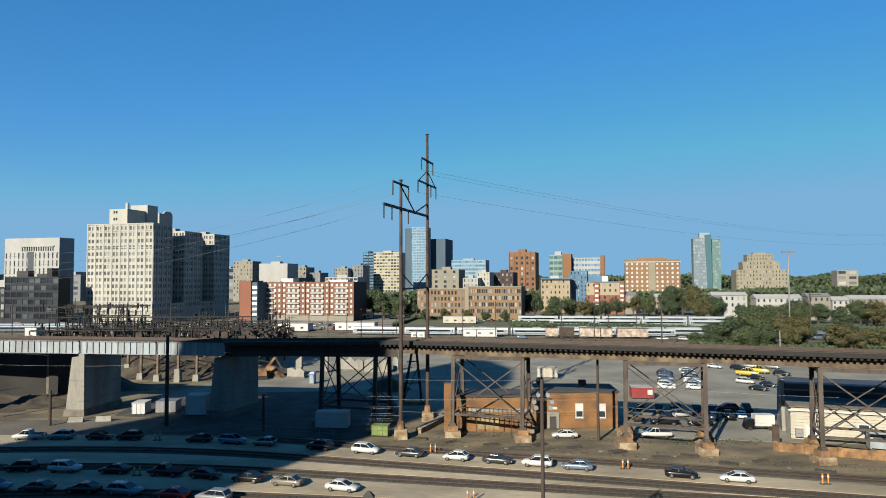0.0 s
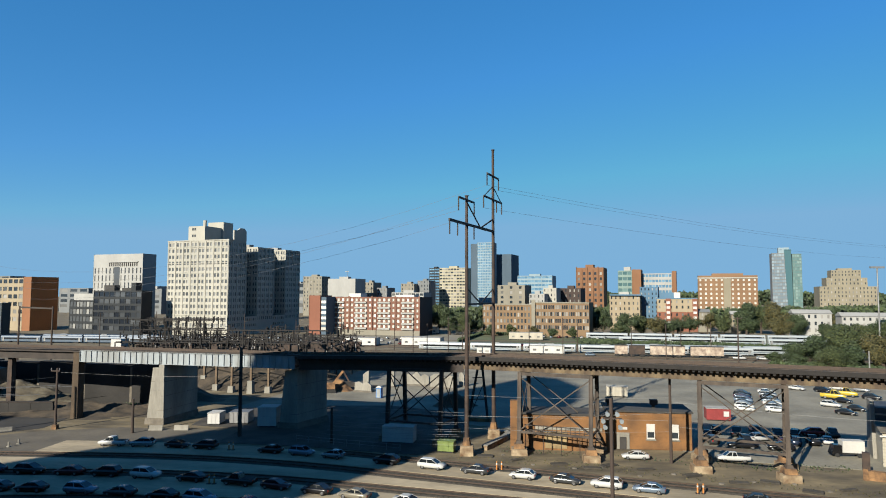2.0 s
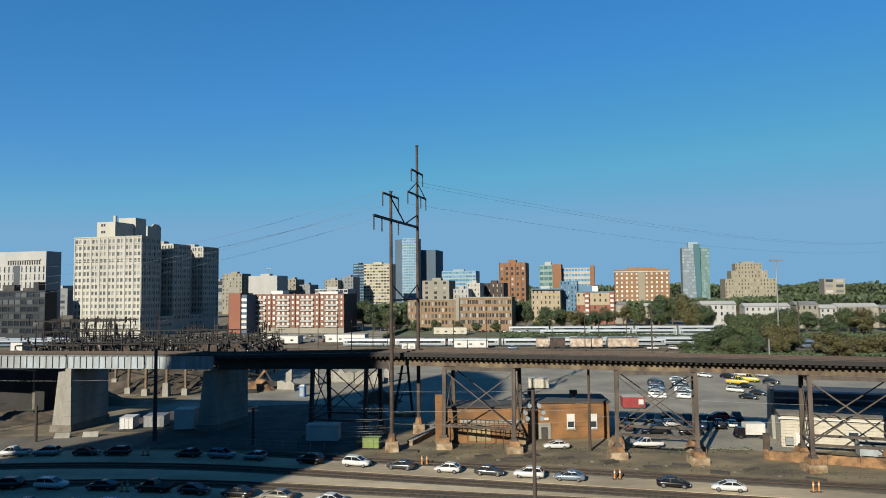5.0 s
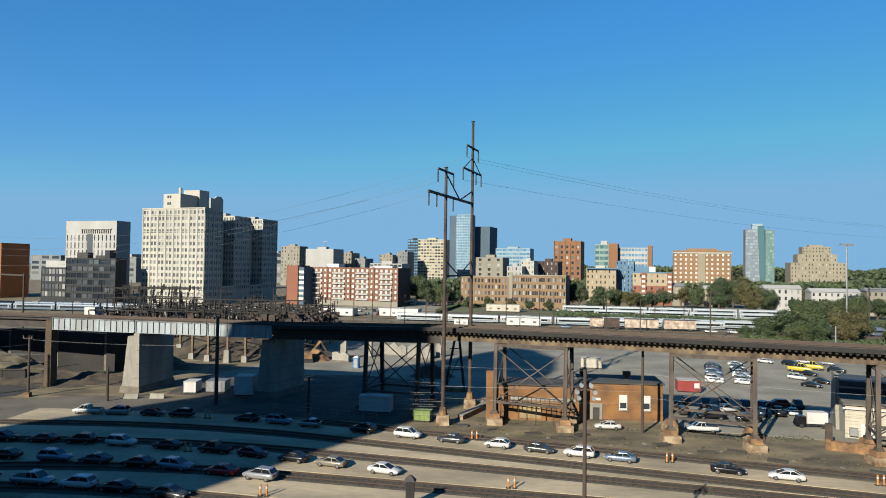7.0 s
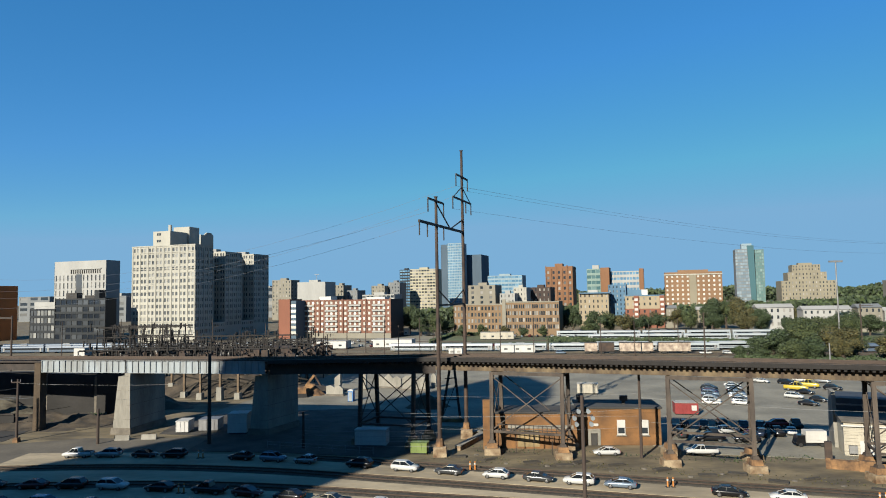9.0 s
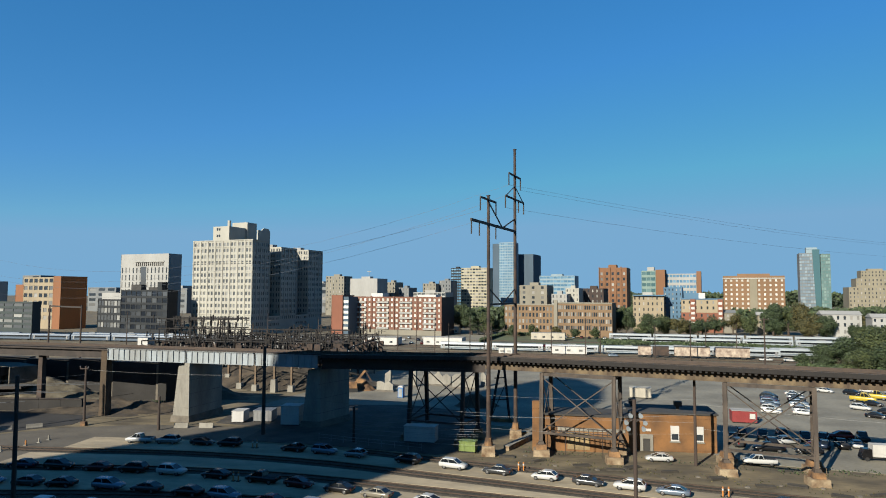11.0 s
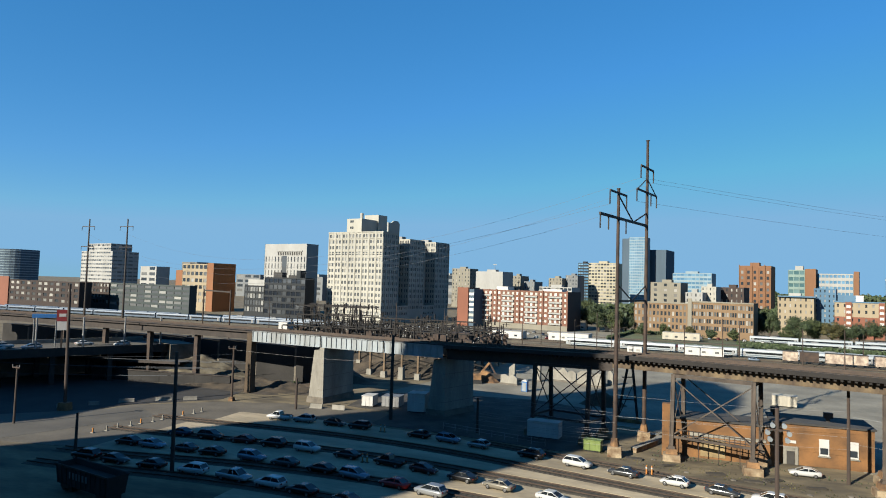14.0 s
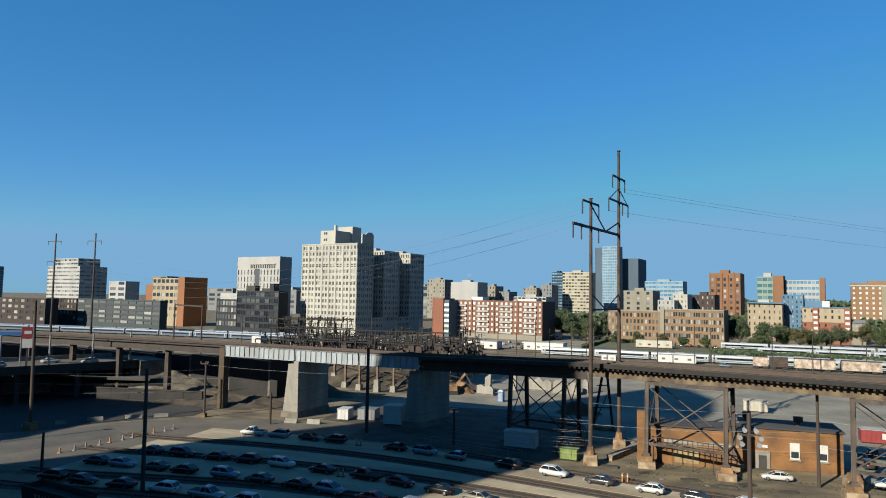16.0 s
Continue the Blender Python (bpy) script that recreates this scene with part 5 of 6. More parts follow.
part("cap", Geo().hexa([(-0.6, -0.55, 2.7), (0.6, -0.55, 2.7), (0.6, 0.55, 2.7), (-0.6, 0.55, 2.7), (-0.1, -0.1, 3.3), (0.1, -0.1, 3.3), (0.1, 0.1, 3.3), (-0.1, 0.1, 3.3)]), M["roof"], hut)


def marker(x, y):
    t = thing("channel_post", "orange and white striped road marker post", "marker", "orange markers", pose(x, y, 0.05))
    for dx in (-0.35, 0.35):
        p = part("post", Geo().rod((dx, 0, 0.08), (dx, 0, 1.25), 0.11, 0.10, 8), M["cone"], t)
        for z in (0.8,):
            part("stripe", Geo().rod((dx, 0, z), (dx, 0, z + 0.22), 0.12, 0.12, 8), M["white"], p)
        part("foot", Geo().box(dx - 0.25, dx + 0.25, -0.25, 0.25, 0, 0.08), M["rubber"], p)


for x, y in ((4.3, 74.8), (25.2, 86.5), (-22.4, 69.9), (0.1, 95.2), (47.4, 79.6), (-42.5, 103.5), (-37.5, 85.2)):
    marker(x, y)

for i in range(11):
    f = i / 10
    t = thing("bollard", "small weathered pale bollard along the yard lane", "bollard", "lane bollards", pose(-83.4 + 4.2 * f + 0.3 * (i % 2), 83.5 + 21 * f, 0))
    part("post", Geo().rod((0, 0, 0), (0, 0, 0.85), 0.13, 0.11, 8), M["concrete"] if i % 4 else M["cone"], t)
    part("foot", Geo().box(-0.28, 0.28, -0.28, 0.28, 0, 0.14, 0.04, 0.04), M["concrete"], t)

# transmission poles with arms set across the line
ARM = Vector((0.3, 0.954, 0))


def string(g, p, n=2.0):
    q = p - UP * n
    g.rod(p, q, 0.10, 0.10, 6)
    return q


def pylon(pa, pb, ha, hb, label):
    t = thing("power_pole", label, "pole", "power line poles")
    a, b = Vector((*pa, 0)), Vector((*pb, 0))
    ends = []
    for base, h, name in ((a, ha, "near"), (b, hb, "far")):
        part("shaft", Geo().rod(base, base + UP * h, 0.36, 0.22, 12), M["steel_brown"], t, "rust-brown tubular steel shaft")
        f = part("footing", Geo().box(base.x - 1.05, base.x + 1.05, base.y - 1.05, base.y + 1.05, 0, 1.5, 0.06, 0.06), M["plinth"], t)
        part("pedestal", Geo().rod(base + UP * 1.5, base + UP * 2.7, 0.72, 0.5, 8), M["footing"], f)
        part("cap", Geo().rod(base + UP * h, base + UP * (h + 0.12), 0.33, n=10), M["steel_brown"], t)
    for base, z, f, r in ((a, ha - 0.6, -3.6, 3.6), (b, hb - 4.7, -3.3, 3.3), (b, hb - 8.9, -5.2, 5.2)):
        part("crossarm", Geo().beam(base + ARM * f + UP * z, base + ARM * r + UP * z, 0.2, 0.3), M["steel_dark"], t)
        for e in (f, r) + ((r * 0.4,) if r > 5 else ()):
            g = Geo()
            ends.append(string(g, base + ARM * e + UP * (z - 0.1)))
            part("insulator", g, M["steel_dark"], t)
        if r > 5:
            for e in (f, r):
                part("stay", Geo().beam(base + ARM * e * 0.95 + UP * z, base + UP * (z + 2.4), 0.12, 0.12), M["steel_dark"], t)
    z = ha - 4.5
    part("tie_beam", Geo().beam(a - ARM * 7.5 + UP * z, b + UP * z, 0.25, 0.4), M["steel_dark"], t)
    mid = (a + b) / 2
    part("brace", Geo().beam(mid + UP * z, a + UP * (z + 3.6), 0.14, 0.2), M["steel_dark"], t)
    part("brace", Geo().beam(mid + UP * z, b + UP * (z + 2.2), 0.14, 0.2), M["steel_dark"], t)
    for e in (-7.3, -4.0, 3.5):
        g = Geo()
        ends.append(string(g, a + ARM * e + UP * (z - 0.15)))
        part("insulator", g, M["steel_dark"], t)
    z = ha - 17.2
    part("tie_beam", Geo().beam(a + UP * z, b + UP * z, 0.2, 0.3), M["steel_dark"], t)
    part("brace", Geo().beam(mid + UP * z, a + UP * (z + 2.6), 0.12, 0.18), M["steel_dark"], t)
    part("brace", Geo().beam(mid + UP * z, b + UP * (z + 2.6), 0.12, 0.18), M["steel_dark"], t)
    return ends


ends = pylon((-4.9, 103.9), (-0.8, 116.5), 40.5, 50.6, "tall rust-brown steel power poles joined by cross beams")
ends_r = pylon((262, 338), (267, 352), 46, 56, "rust-brown steel power poles further along the line")
ends_l = []
for x in (-227.9, -207.8):
    t = thing("power_pole", "slim grey steel power pole with cross arms", "pole", "power line poles", pose(x, 220, 0))
    part("shaft", Geo().rod((0, 0, 0), (0, 0, 48.3), 0.5, 0.25, 10), M["steel_dark"], t)
    for z in (45, 36.5):
        part("crossarm", Geo().beam((-3.4, -0.5, z), (3.4, -0.5, z), 0.2, 0.28), M["steel_dark"], t)
        for e in (-3.3, 3.3):
            part("insulator", Geo().rod((e, -0.5, z), (e, -0.5, z - 1.6), 0.1, n=6), M["steel_dark"], t)
            ends_l.append(Vector((x + e, 219.5, z - 1.6)))


def wire(p, q, sag, r=0.035, m="wire"):
    pts = [p.lerp(q, i / 16) - UP * sag * 4 * (i / 16) * (1 - i / 16) for i in range(17)]
    g = Geo().loft([[c + Vector((0, r, 0)), c + Vector((0, -r, -r)), c + Vector((0, -r, r))] for c in pts])
    return solid("power_cable", g, M[m], "thin sagging power line cable", "cable", "power cables")


for i, p in enumerate(ends[:4]):
    wire(p, ends_l[i * 2], 13.0, 0.018)
for i, p in enumerate(ends[2:5]):
    wire(p, ends_r[i + 2], 5.5, 0.018)
# wires strung low over the tracks
for a, b in (((-45, 113.4, 7.0), (-4.9, 104, 6.4)), ((-45, 113.2, 5.4), (25.5, 101.6, 6.2)), ((-4.9, 103.6, 6.0), (25.5, 101.4, 7.4)), ((-81.3, 116.5, 10.4), (-45, 113.4, 10.4)), ((-28, 109.7, 4.8), (-4.9, 103.4, 5.0)), ((-101, 95, 10), (-81.3, 116.5, 9.5)), ((25.5, 101.6, 9.0), (56, 90.4, 8.4)), ((-28, 109.9, 3.4), (-4.9, 103.6, 3.6)), ((-28, 110, 2.4), (-6, 104.6, 2.6)), ((-45, 113, 4.0), (-28, 109.8, 4.2)), ((-4.9, 103.7, 4.2), (25.5, 101.6, 4.6)), ((-4.9, 103.7, 9.2), (25.5, 101.6, 9.6)), ((25.5, 101.6, 5.4), (52, 92, 5.8))):
    wire(Vector(a), Vector(b), 0.35, 0.012, "wire_pale")

for k in range(5):
    wire(Vector((-30 + k, 108.4 - k * 0.5, 1.2 + 0.75 * k)), Vector((-6.5, 103.6 + k * 0.3, 1.5 + 0.75 * k)), 0.15, 0.014, "wire_pale")

# ---- road bridge on the left ----
rb = thing("road_bridge", "dark road bridge passing under the railway", "bridge", kind="structure")
pa, pb = Vector((-150, 72, 8)), Vector((-114, 136, 8))
dirn = (pb - pa).normalized()
lat = Vector((-dirn.y, dirn.x, 0))


def rb_at(s, l, z):
    q = pa + dirn * s + lat * l
    return Vector((q.x, q.y, z))


ln_b = (pb - pa).length


def rb_box(s0, s1, l0, l1, z0, z1):
    return Geo().hexa([rb_at(s0, l0, z0), rb_at(s1, l0, z0), rb_at(s1, l1, z0), rb_at(s0, l1, z0), rb_at(s0, l0, z1), rb_at(s1, l0, z1), rb_at(s1, l1, z1), rb_at(s0, l1, z1)])


part("deck", rb_box(-30, ln_b, 0, 18, 6.9, 7.7), M["asphalt"], rb)
part("fascia", rb_box(-30, ln_b, -0.3, -0.01, 6.4, 8.3), M["steel_dark"], rb)
part("parapet", rb_box(-30, ln_b, 17.7, 18, 7.71, 8.7), M["concrete"], rb)
for s in range(-24, int(ln_b), 12):
    part("column", rb_box(s, s + 1.0, 0.8, 1.8, 0, 6.88), M["steel_dark"], rb)
    part("column", rb_box(s, s + 1.0, 15, 16, 0, 6.88), M["steel_dark"], rb)
    part("cap_beam", rb_box(s - 0.1, s + 1.1, 0.5, 17.5, 6.2, 6.87), M["steel_dark"], rb)
part("back_wall", rb_box(-30, ln_b + 6, 18.1, 19.0, 0, 7.0), M["stone"], rb)
part("abutment", rb_box(ln_b + 0.05, ln_b + 6, -1.5, 18, 0, 8.2), M["stone"], rb, "pale rubble stone abutment")
for i, (s, c, k) in enumerate(((6, "white", "sedan"), (13, "silver", "suv"), (19, "white", "hatchback"), (25, "white", "suv"), (31, "silver", "sedan"), (38, "white", "sedan"), (40.5, "white", "suv"), (45, "silver", "suv"), (57, "white", "sedan"), (64, "white", "hatchback"))):
    q = rb_at(s, 4.5 if i % 2 else 9.5, 7.7)
    car(k, c, q.x, q.y, 60.6 + (180 if i % 2 else 0), q.z, f"{c} {k} on the road bridge", "cars on the bridge")
for x, y in ((-123.8, 119.6), (-119.4, 127.4), (-115.4, 134.8), (-128.5, 111.5), (-134, 102)):
    mast_pole(x, y, 7.3, 0.24, "pale steel lamp post on the road bridge", m="galv", group="bridge lamp posts", name="lamp_post", z0=7.7)
sg = thing("billboard", "red and white sign board on a post", "sign", at=pose(-128.4, 118.0, 7.7, 0, 0, 44))
part("post", Geo().box(-0.2, 0.2, 0.05, 0.4, 0, 8.9), M["steel_dark"], sg)
part("panel", Geo().box(-1.2, 1.2, -0.15, 0.04, 6.3, 8.9), M["redp"], sg, "red upper panel")
part("panel", Geo().box(-1.05, 1.05, -0.12, 0.04, 4.2, 6.2), M["white"], sg, "white lower panel")
part("stripe", Geo().box(-0.7, 0.7, -0.2, -0.155, 7.3, 8.0), M["white"], sg)
aw = thing("shelter", "small shelter with a bright blue flat roof on the bridge", "shelter", at=pose(-133.5, 118.0, 7.7, 0, 0, 44))
part("roof", Geo().box(-2.6, 2.6, -0.9, 0.9, 6.86, 7.66), M["bluep"], aw, "bright blue flat roof")
for x in (-2.2, 2.2):
    for y in (-0.6, 0.6):
        part("post", Geo().rod((x, y, 0), (x, y, 6.86), 0.09, n=8), M["galv"], aw)
# wall bays are coloured near-black in place of the shade under the deck
wl = thing("retaining_wall", "brick retaining wall behind the railway approach, coloured dark for shade", "wall", kind="structure")
for i in range(10):
    x = -188 + i * 12
    y = edge(x + 6)[0] + WIDE + 8.5
    part("wall_bay", Geo().box(x, x + 11.8, y, y + 2, 0, 9.2 + 0.3 * (i % 2)), M["deep_shade"], wl)
    part("buttress", Geo().box(x + 11.0, x + 12.4, y - 0.9, y - 0.05, 0, 8.6), M["stone"], wl)
# wall along the far side of the track cut, shade put into its colour
cw = thing("retaining_wall", "wall along the sunken tracks, coloured dark for shade", "wall", kind="structure")
for i in range(8):
    a, b = Vector((-128 + i * 4.6, 127.2 + i * 0.35, 0)), Vector((-123.46 + i * 4.6, 127.55 + i * 0.35, 0))
    part("wall_bay", Geo().beam(a + Vector((0, 0, 1.25)), b + Vector((0, 0, 1.25)), 0.5, 2.5), M["deep_shade"], cw)
    part("coping", Geo().beam(a + Vector((0, -0.05, 2.6)), b + Vector((0, -0.05, 2.6)), 0.8, 0.18), M["steel_dark"], cw)
# dark hopper wagon at the front
hp = thing("hopper_wagon", "dark brown open hopper wagon with faded marks", "wagon", at=pose(-60.0, 60.2, 0, 0, 0, -14))
hp.scale = (0.8, 0.8, 0.8)
lo, hi = [(-6, -1.4), (6, -1.4), (6, 1.4), (-6, 1.4)], [(-6.4, -1.55), (6.4, -1.55), (6.4, 1.55), (-6.4, 1.55)]
g = Geo().loft([[(x * 0.97, y * 0.93, 3.1) for x, y in hi], [(x * 0.985, y * 0.95, 3.9) for x, y in hi], [(x, y, 3.9) for x, y in hi], [(x, y, 1.2) for x, y in lo]])
part("body", g, M["soot"], hp, "open-topped sooty steel body")
part("rim", Geo().box(-6.5, 6.5, -1.68, -1.56, 3.75, 4.0).box(-6.5, 6.5, 1.56, 1.68, 3.75, 4.0), M["steel_dark"], hp)
for i in range(11):
    part("rib", Geo().beam((-5.8 + i * 1.16, -1.46, 1.25), (-5.9 + i * 1.18, -1.6, 3.75), 0.1, 0.12), M["steel_dark"], hp)
for i in range(6):
    part("mark_bar", Geo().beam((-2.6 + i * 0.8, -1.53, 2.3), (-2.6 + i * 0.8, -1.58, 3.2), 0.42, 0.04), M["galv"], hp)
for x in (-4.4, 4.4):
    tr = part("bogie", Geo().box(x - 1.4, x + 1.4, -1.0, 1.0, 0.5, 1.15), M["steel_dark"], hp)
    for dx in (-0.9, 0.9):
        part("wheelset", Geo().rod((x + dx, -0.85, 0.5), (x + dx, 0.85, 0.5), 0.46, n=14), M["rust"], tr)

# ---- platform canopies and clutter in the shaded cut ----
for x0, y0, ln2 in ((-150, 124, 44), (-146, 134, 34)):
    t = thing("platform_canopy", "dark flat platform canopy in the shaded cut", "canopy", "platform canopies", pose(x0, y0, 0, 0, 0, 10))
    part("roof", Geo().box(0, ln2, 0, 5, 4.3, 4.6), M["deep_shade"], t)
    part("fascia", Geo().box(0, ln2, -0.12, -0.01, 4.1, 4.7), M["steel_dark"], t)
    for i in range(6):
        part("post", Geo().rod((2 + i * (ln2 - 4) / 5, 2.5, 0), (2 + i * (ln2 - 4) / 5, 2.5, 4.29), 0.18, n=8), M["steel_dark"], t)
for i, (x, y, w) in enumerate(((-104, 97, 2.4), (-101, 101, 1.8), (-98, 106, 2.8), (-93, 110.5, 3.0), (-89, 113.5, 2.6))):
    barrier("concrete_block", "pale concrete block along the dark cut", x, y, 42, w, 0.7, "block")
for i in range(5):
    wire(Vector((-150, 92 + i * 8, 5 + i % 2)), Vector((-90, 112 + i * 6, 5 + i % 2)), 0.4, 0.04)

# ---- old trestle stubs behind the viaduct ----
for i, (x, y, tall) in enumerate(((-86, 172, 9), (-78, 171, 9), (-72.5, 166, 8.5), (-67.2, 163.2, 8), (-61.6, 161.6, 8), (-57.6, 163, 8), (-52.5, 165, 8.4), (-48.5, 169, 8))):
    t = thing("trestle_stub", "rusty post on a pale concrete block with a raking timber", "trestle", "old trestle bents", pose(x, y, 0, 0, 0, -8))
    part("post", Geo().beam((0, 0, 0), (0, 0, tall), 0.5, 0.5), M["timber"], t)
    part("cap", Geo().box(-0.9, 0.9, -0.35, 0.35, tall, tall + 0.4), M["timber"], t)
    part("brace", Geo().beam((0.3, 0.3, tall * 0.62), (5.0, 5.5, 3.2), 0.32, 0.36), M["tie"], t)
    part("brace", Geo().beam((-2.6, -1.5, 0.6), (2.4, 2.2, 3.6), 0.34, 0.38), M["tie"], t, "fallen dark timber")
    part("block", Geo().box(-0.75, 0.75, -0.85, 0.65, 0, 1.6 + 1.6 * (i % 3 == 1), 0.1, 0.1), M["concrete"], t)
    part("stub_beam", Geo().beam((-1.8, 3.0, 2.2), (1.9, 6.4, 4.6), 0.36, 0.36), M["tie"], t)
pt = thing("portable_toilet", "blue portable toilet with a white roof", "toilet", at=pose(-28.4, 157.6, 0, 0, 0, -10))
part("cabin", Geo().box(-0.65, 0.65, -0.65, 0.65, 0.1, 2.5, 0.03, 0.03), M["bluep"], pt)
part("door", Geo().box(-0.45, 0.45, -0.70, -0.66, 0.2, 2.2), M["girder"], pt)
part("roof", Geo().hexa([(-0.72, -0.72, 2.5), (0.72, -0.72, 2.5), (0.72, 0.72, 2.5), (-0.72, 0.72, 2.5), (-0.4, -0.4, 2.85), (0.4, -0.4, 2.85), (0.4, 0.4, 2.85), (-0.4, 0.4, 2.85)]), M["white"], pt)
part("base", Geo().box(-0.75, 0.75, -0.75, 0.75, 0, 0.095), M["rubber"], pt)
ex = thing("excavator", "rusty orange scrap machine on a heap", "machine", at=pose(-42.5, 164.8, 0, 0, 0, 12))
part("body", Geo().box(-1.5, 1.5, -1.0, 1.0, 1.0, 2.5, 0.15, 0.1), M["footing"], ex)
part("track_base", Geo().box(-1.8, 1.8, -1.2, -0.6, 0, 0.95, 0.25, 0).box(-1.8, 1.8, 0.6, 1.2, 0, 0.95, 0.25, 0), M["rubber"], ex)
part("boom", Geo().beam((1.0, 0, 2.2), (3.4, 0, 5.4), 0.4, 0.55), M["footing"], ex)
part("stick", Geo().beam((3.4, 0, 5.4), (5.0, 0, 2.6), 0.3, 0.4), M["steel_brown"], ex)
af = thing("steel_frame", "rusty braced steel frame beside the power poles", "frame", at=pose(-4.0, 131.2, 0, 0, 0, -10))
for k, (x0, x1) in enumerate(((-1.9, 0.4), (2.0, 0.7))):
    part("leg", laced(Geo(), (x0, 0, 0), (x1, 0, 12.6), 0.24), M["column"], af)
for z, w in ((4.2, 1.6), (8.4, 1.0)):
    part("strut", Geo().beam((-w, -0.25, z), (w + 0.2, -0.25, z + 0.2), 0.14, 0.2), M["steel_dark"], af)
part("brace", Geo().beam((-1.7, -0.3, 0.6), (1.3, -0.3, 7.6), 0.1, 0.14), M["steel_dark"], af)
part("crossarm", Geo().beam((-2.6, 0, 12.4), (1.8, 0, 12.7), 0.2, 0.26), M["steel_dark"], af)
part("base", Geo().box(-2.6, 2.7, -0.8, 0.8, 0, 0.7, 0.1, 0.1), M["footing"], af)
for x, y, w, h in ((-36.5, 167, 4.5, 2.8), (-35.2, 171, 1.6, 6.2), (-29.5, 176, 1.8, 6.4), (-25.5, 180, 7, 4.0), (-18, 175, 6.5, 4.4), (-10.5, 178, 1.4, 5.0)):
    t = thing("concrete_stub", "broken pale concrete wall stub", "ruin", "concrete stubs", pose(x, y, 0, 0, 0, -12))
    n = max(2, round(w / 1.1))
    tops = [h * (0.72 + 0.28 * noise.noise((x + k * 2.3, y, 3.7)) + 0.14 * (k % 2)) for k in range(n + 1)]
    wall = Geo().loft([[(w * k / n, 0, 0), (w * k / n, 1.2, 0), (w * k / n, 1.0, tops[k] * 0.94), (w * k / n, 0.12, tops[k])] for k in range(n + 1)])
    part("wall", wall, M["concrete"], t)
    part("footing", Geo().box(-0.4, w + 0.4, -0.4, 1.6, 0, 0.4, 0.15, 0.15), M["stone"], t)

# ---- electrical substation behind the viaduct ----
sub = thing("substation", "dense dark steel substation gantries and insulators", "substation")
rnd = random.Random(7)
bus, pale, gear = Geo(), Geo(), Geo()
for j, y in enumerate((176, 184, 193, 202, 212)):
    for i in range(26):
        x = -106 + i * 2.42 + rnd.uniform(-0.7, 0.7)
        tall = j in (1, 2) and x < -82
        h = 17.8 if tall else rnd.choice((9.8, 11.4, 12.8, 14.6))
        if rnd.random() < 0.7:
            part("post", Geo().beam((x, y, 0), (x, y, h), 0.26, 0.26), M["soot"], sub)
        for k in range(12):
            z = 5.0 + (h - 5.0) * (k + rnd.random() * 0.8) / 12 if k % 3 else rnd.uniform(5.0, 9.5)
            dy, dx, ln = rnd.uniform(-3, 3), rnd.uniform(-1.6, 1.6), rnd.uniform(0.7, 2.2)
            bus.rod((x + dx - ln, y + dy, z), (x + dx + ln, y + dy, z + rnd.uniform(-0.25, 0.25)), 0.06, n=5)
            bus.rod((x + dx, y + dy, z - rnd.uniform(0.7, 1.6)), (x + dx, y + dy, z + rnd.uniform(0.3, 1.0)), rnd.uniform(0.1, 0.26), n=6)
            if rnd.random() < 0.4 and z < 10.5:
                w = rnd.uniform(0.35, 1.0)
                gear.box(x - dx - w, x - dx + w, y + dy - 0.6, y + dy + 0.6, z - 0.9, z + rnd.uniform(0.2, 0.9))
            if rnd.random() < 0.3 and z < 11.5:
                px_ = x + rnd.uniform(-2, 2)
                pale.rod((px_, y + dy - 0.8, z - 1.0), (px_, y + dy - 0.8, z + rnd.uniform(-0.3, 0.3)), 0.17, n=6)
    for z, x1 in ((11.4, -46), (8.6, -46), (17.2, -82), (14.4, -48 if j == 1 else -82)):
        if z < 12 or j in (1, 2):
            part("beam", Geo().beam((-106, y, z), (x1, y, z), 0.36, 0.34), M["soot"], sub)
for i in range(16):
    x = -106 + i * 4.0
    part("cross_beam", Geo().beam((x, 176, 10.2 + (i % 3) * 0.5), (x, 212, 10.2 + (i % 3) * 0.5), 0.22, 0.26), M["soot"], sub)
tagged(part("insulator", pale, M["roof_pale"], sub, "grey porcelain insulator stacks"), kind="stuff")
tagged(part("busbar_work", bus, M["soot"], sub, "sooty insulator stacks and busbars"), kind="stuff")
tagged(part("switch_gear", gear, M["steel_brown"], sub, "rusty brown switch boxes"), kind="stuff")
for i in range(9):
    x, y = -100 + i * 6.2, 180 + (i % 4) * 8
    part("transformer", Geo().box(x, x + 2.6, y, y + 2.2, 0, 4.4, 0.1, 0.1).box(x + 0.4, x + 2.2, y + 0.4, y + 1.8, 4.4, 5.2), M["galv"] if i % 2 else M["slate"], sub)
part("control_house", Geo().box(-55, -49, 181, 186, 0, 11.4), M["steel_brown"], sub, "rusty brown control house")
part("control_house", Geo().box(-107.5, -104.5, 176, 180, 0, 12.2), M["white"], sub, "white control cabin")

# ---- far yard: tracks, coaches, wagons, low buildings ----
sheet("grass_strip", [(-60, 322), (40, 322), (150, 304), (260, 292), (300, 372), (60, 396), (-60, 402)], 0.03, M["grass"], "rough green verge between far tracks")
sheet("far_lot", [(-140, 322), (-64, 318), (-20, 330), (-20, 412), (-60, 410), (-140, 395)], 0.04, M["lot"], "pale far car park before the apartments", "car park")
BODY = Geo().loft([[(x, y, z) for y, z in ((-1.5, 0.9), (-1.5, 3.2), (-1.2, 3.9), (-0.6, 4.2), (0.6, 4.2), (1.2, 3.9), (1.5, 3.2), (1.5, 0.9))] for x in (-12.7, 12.7)])
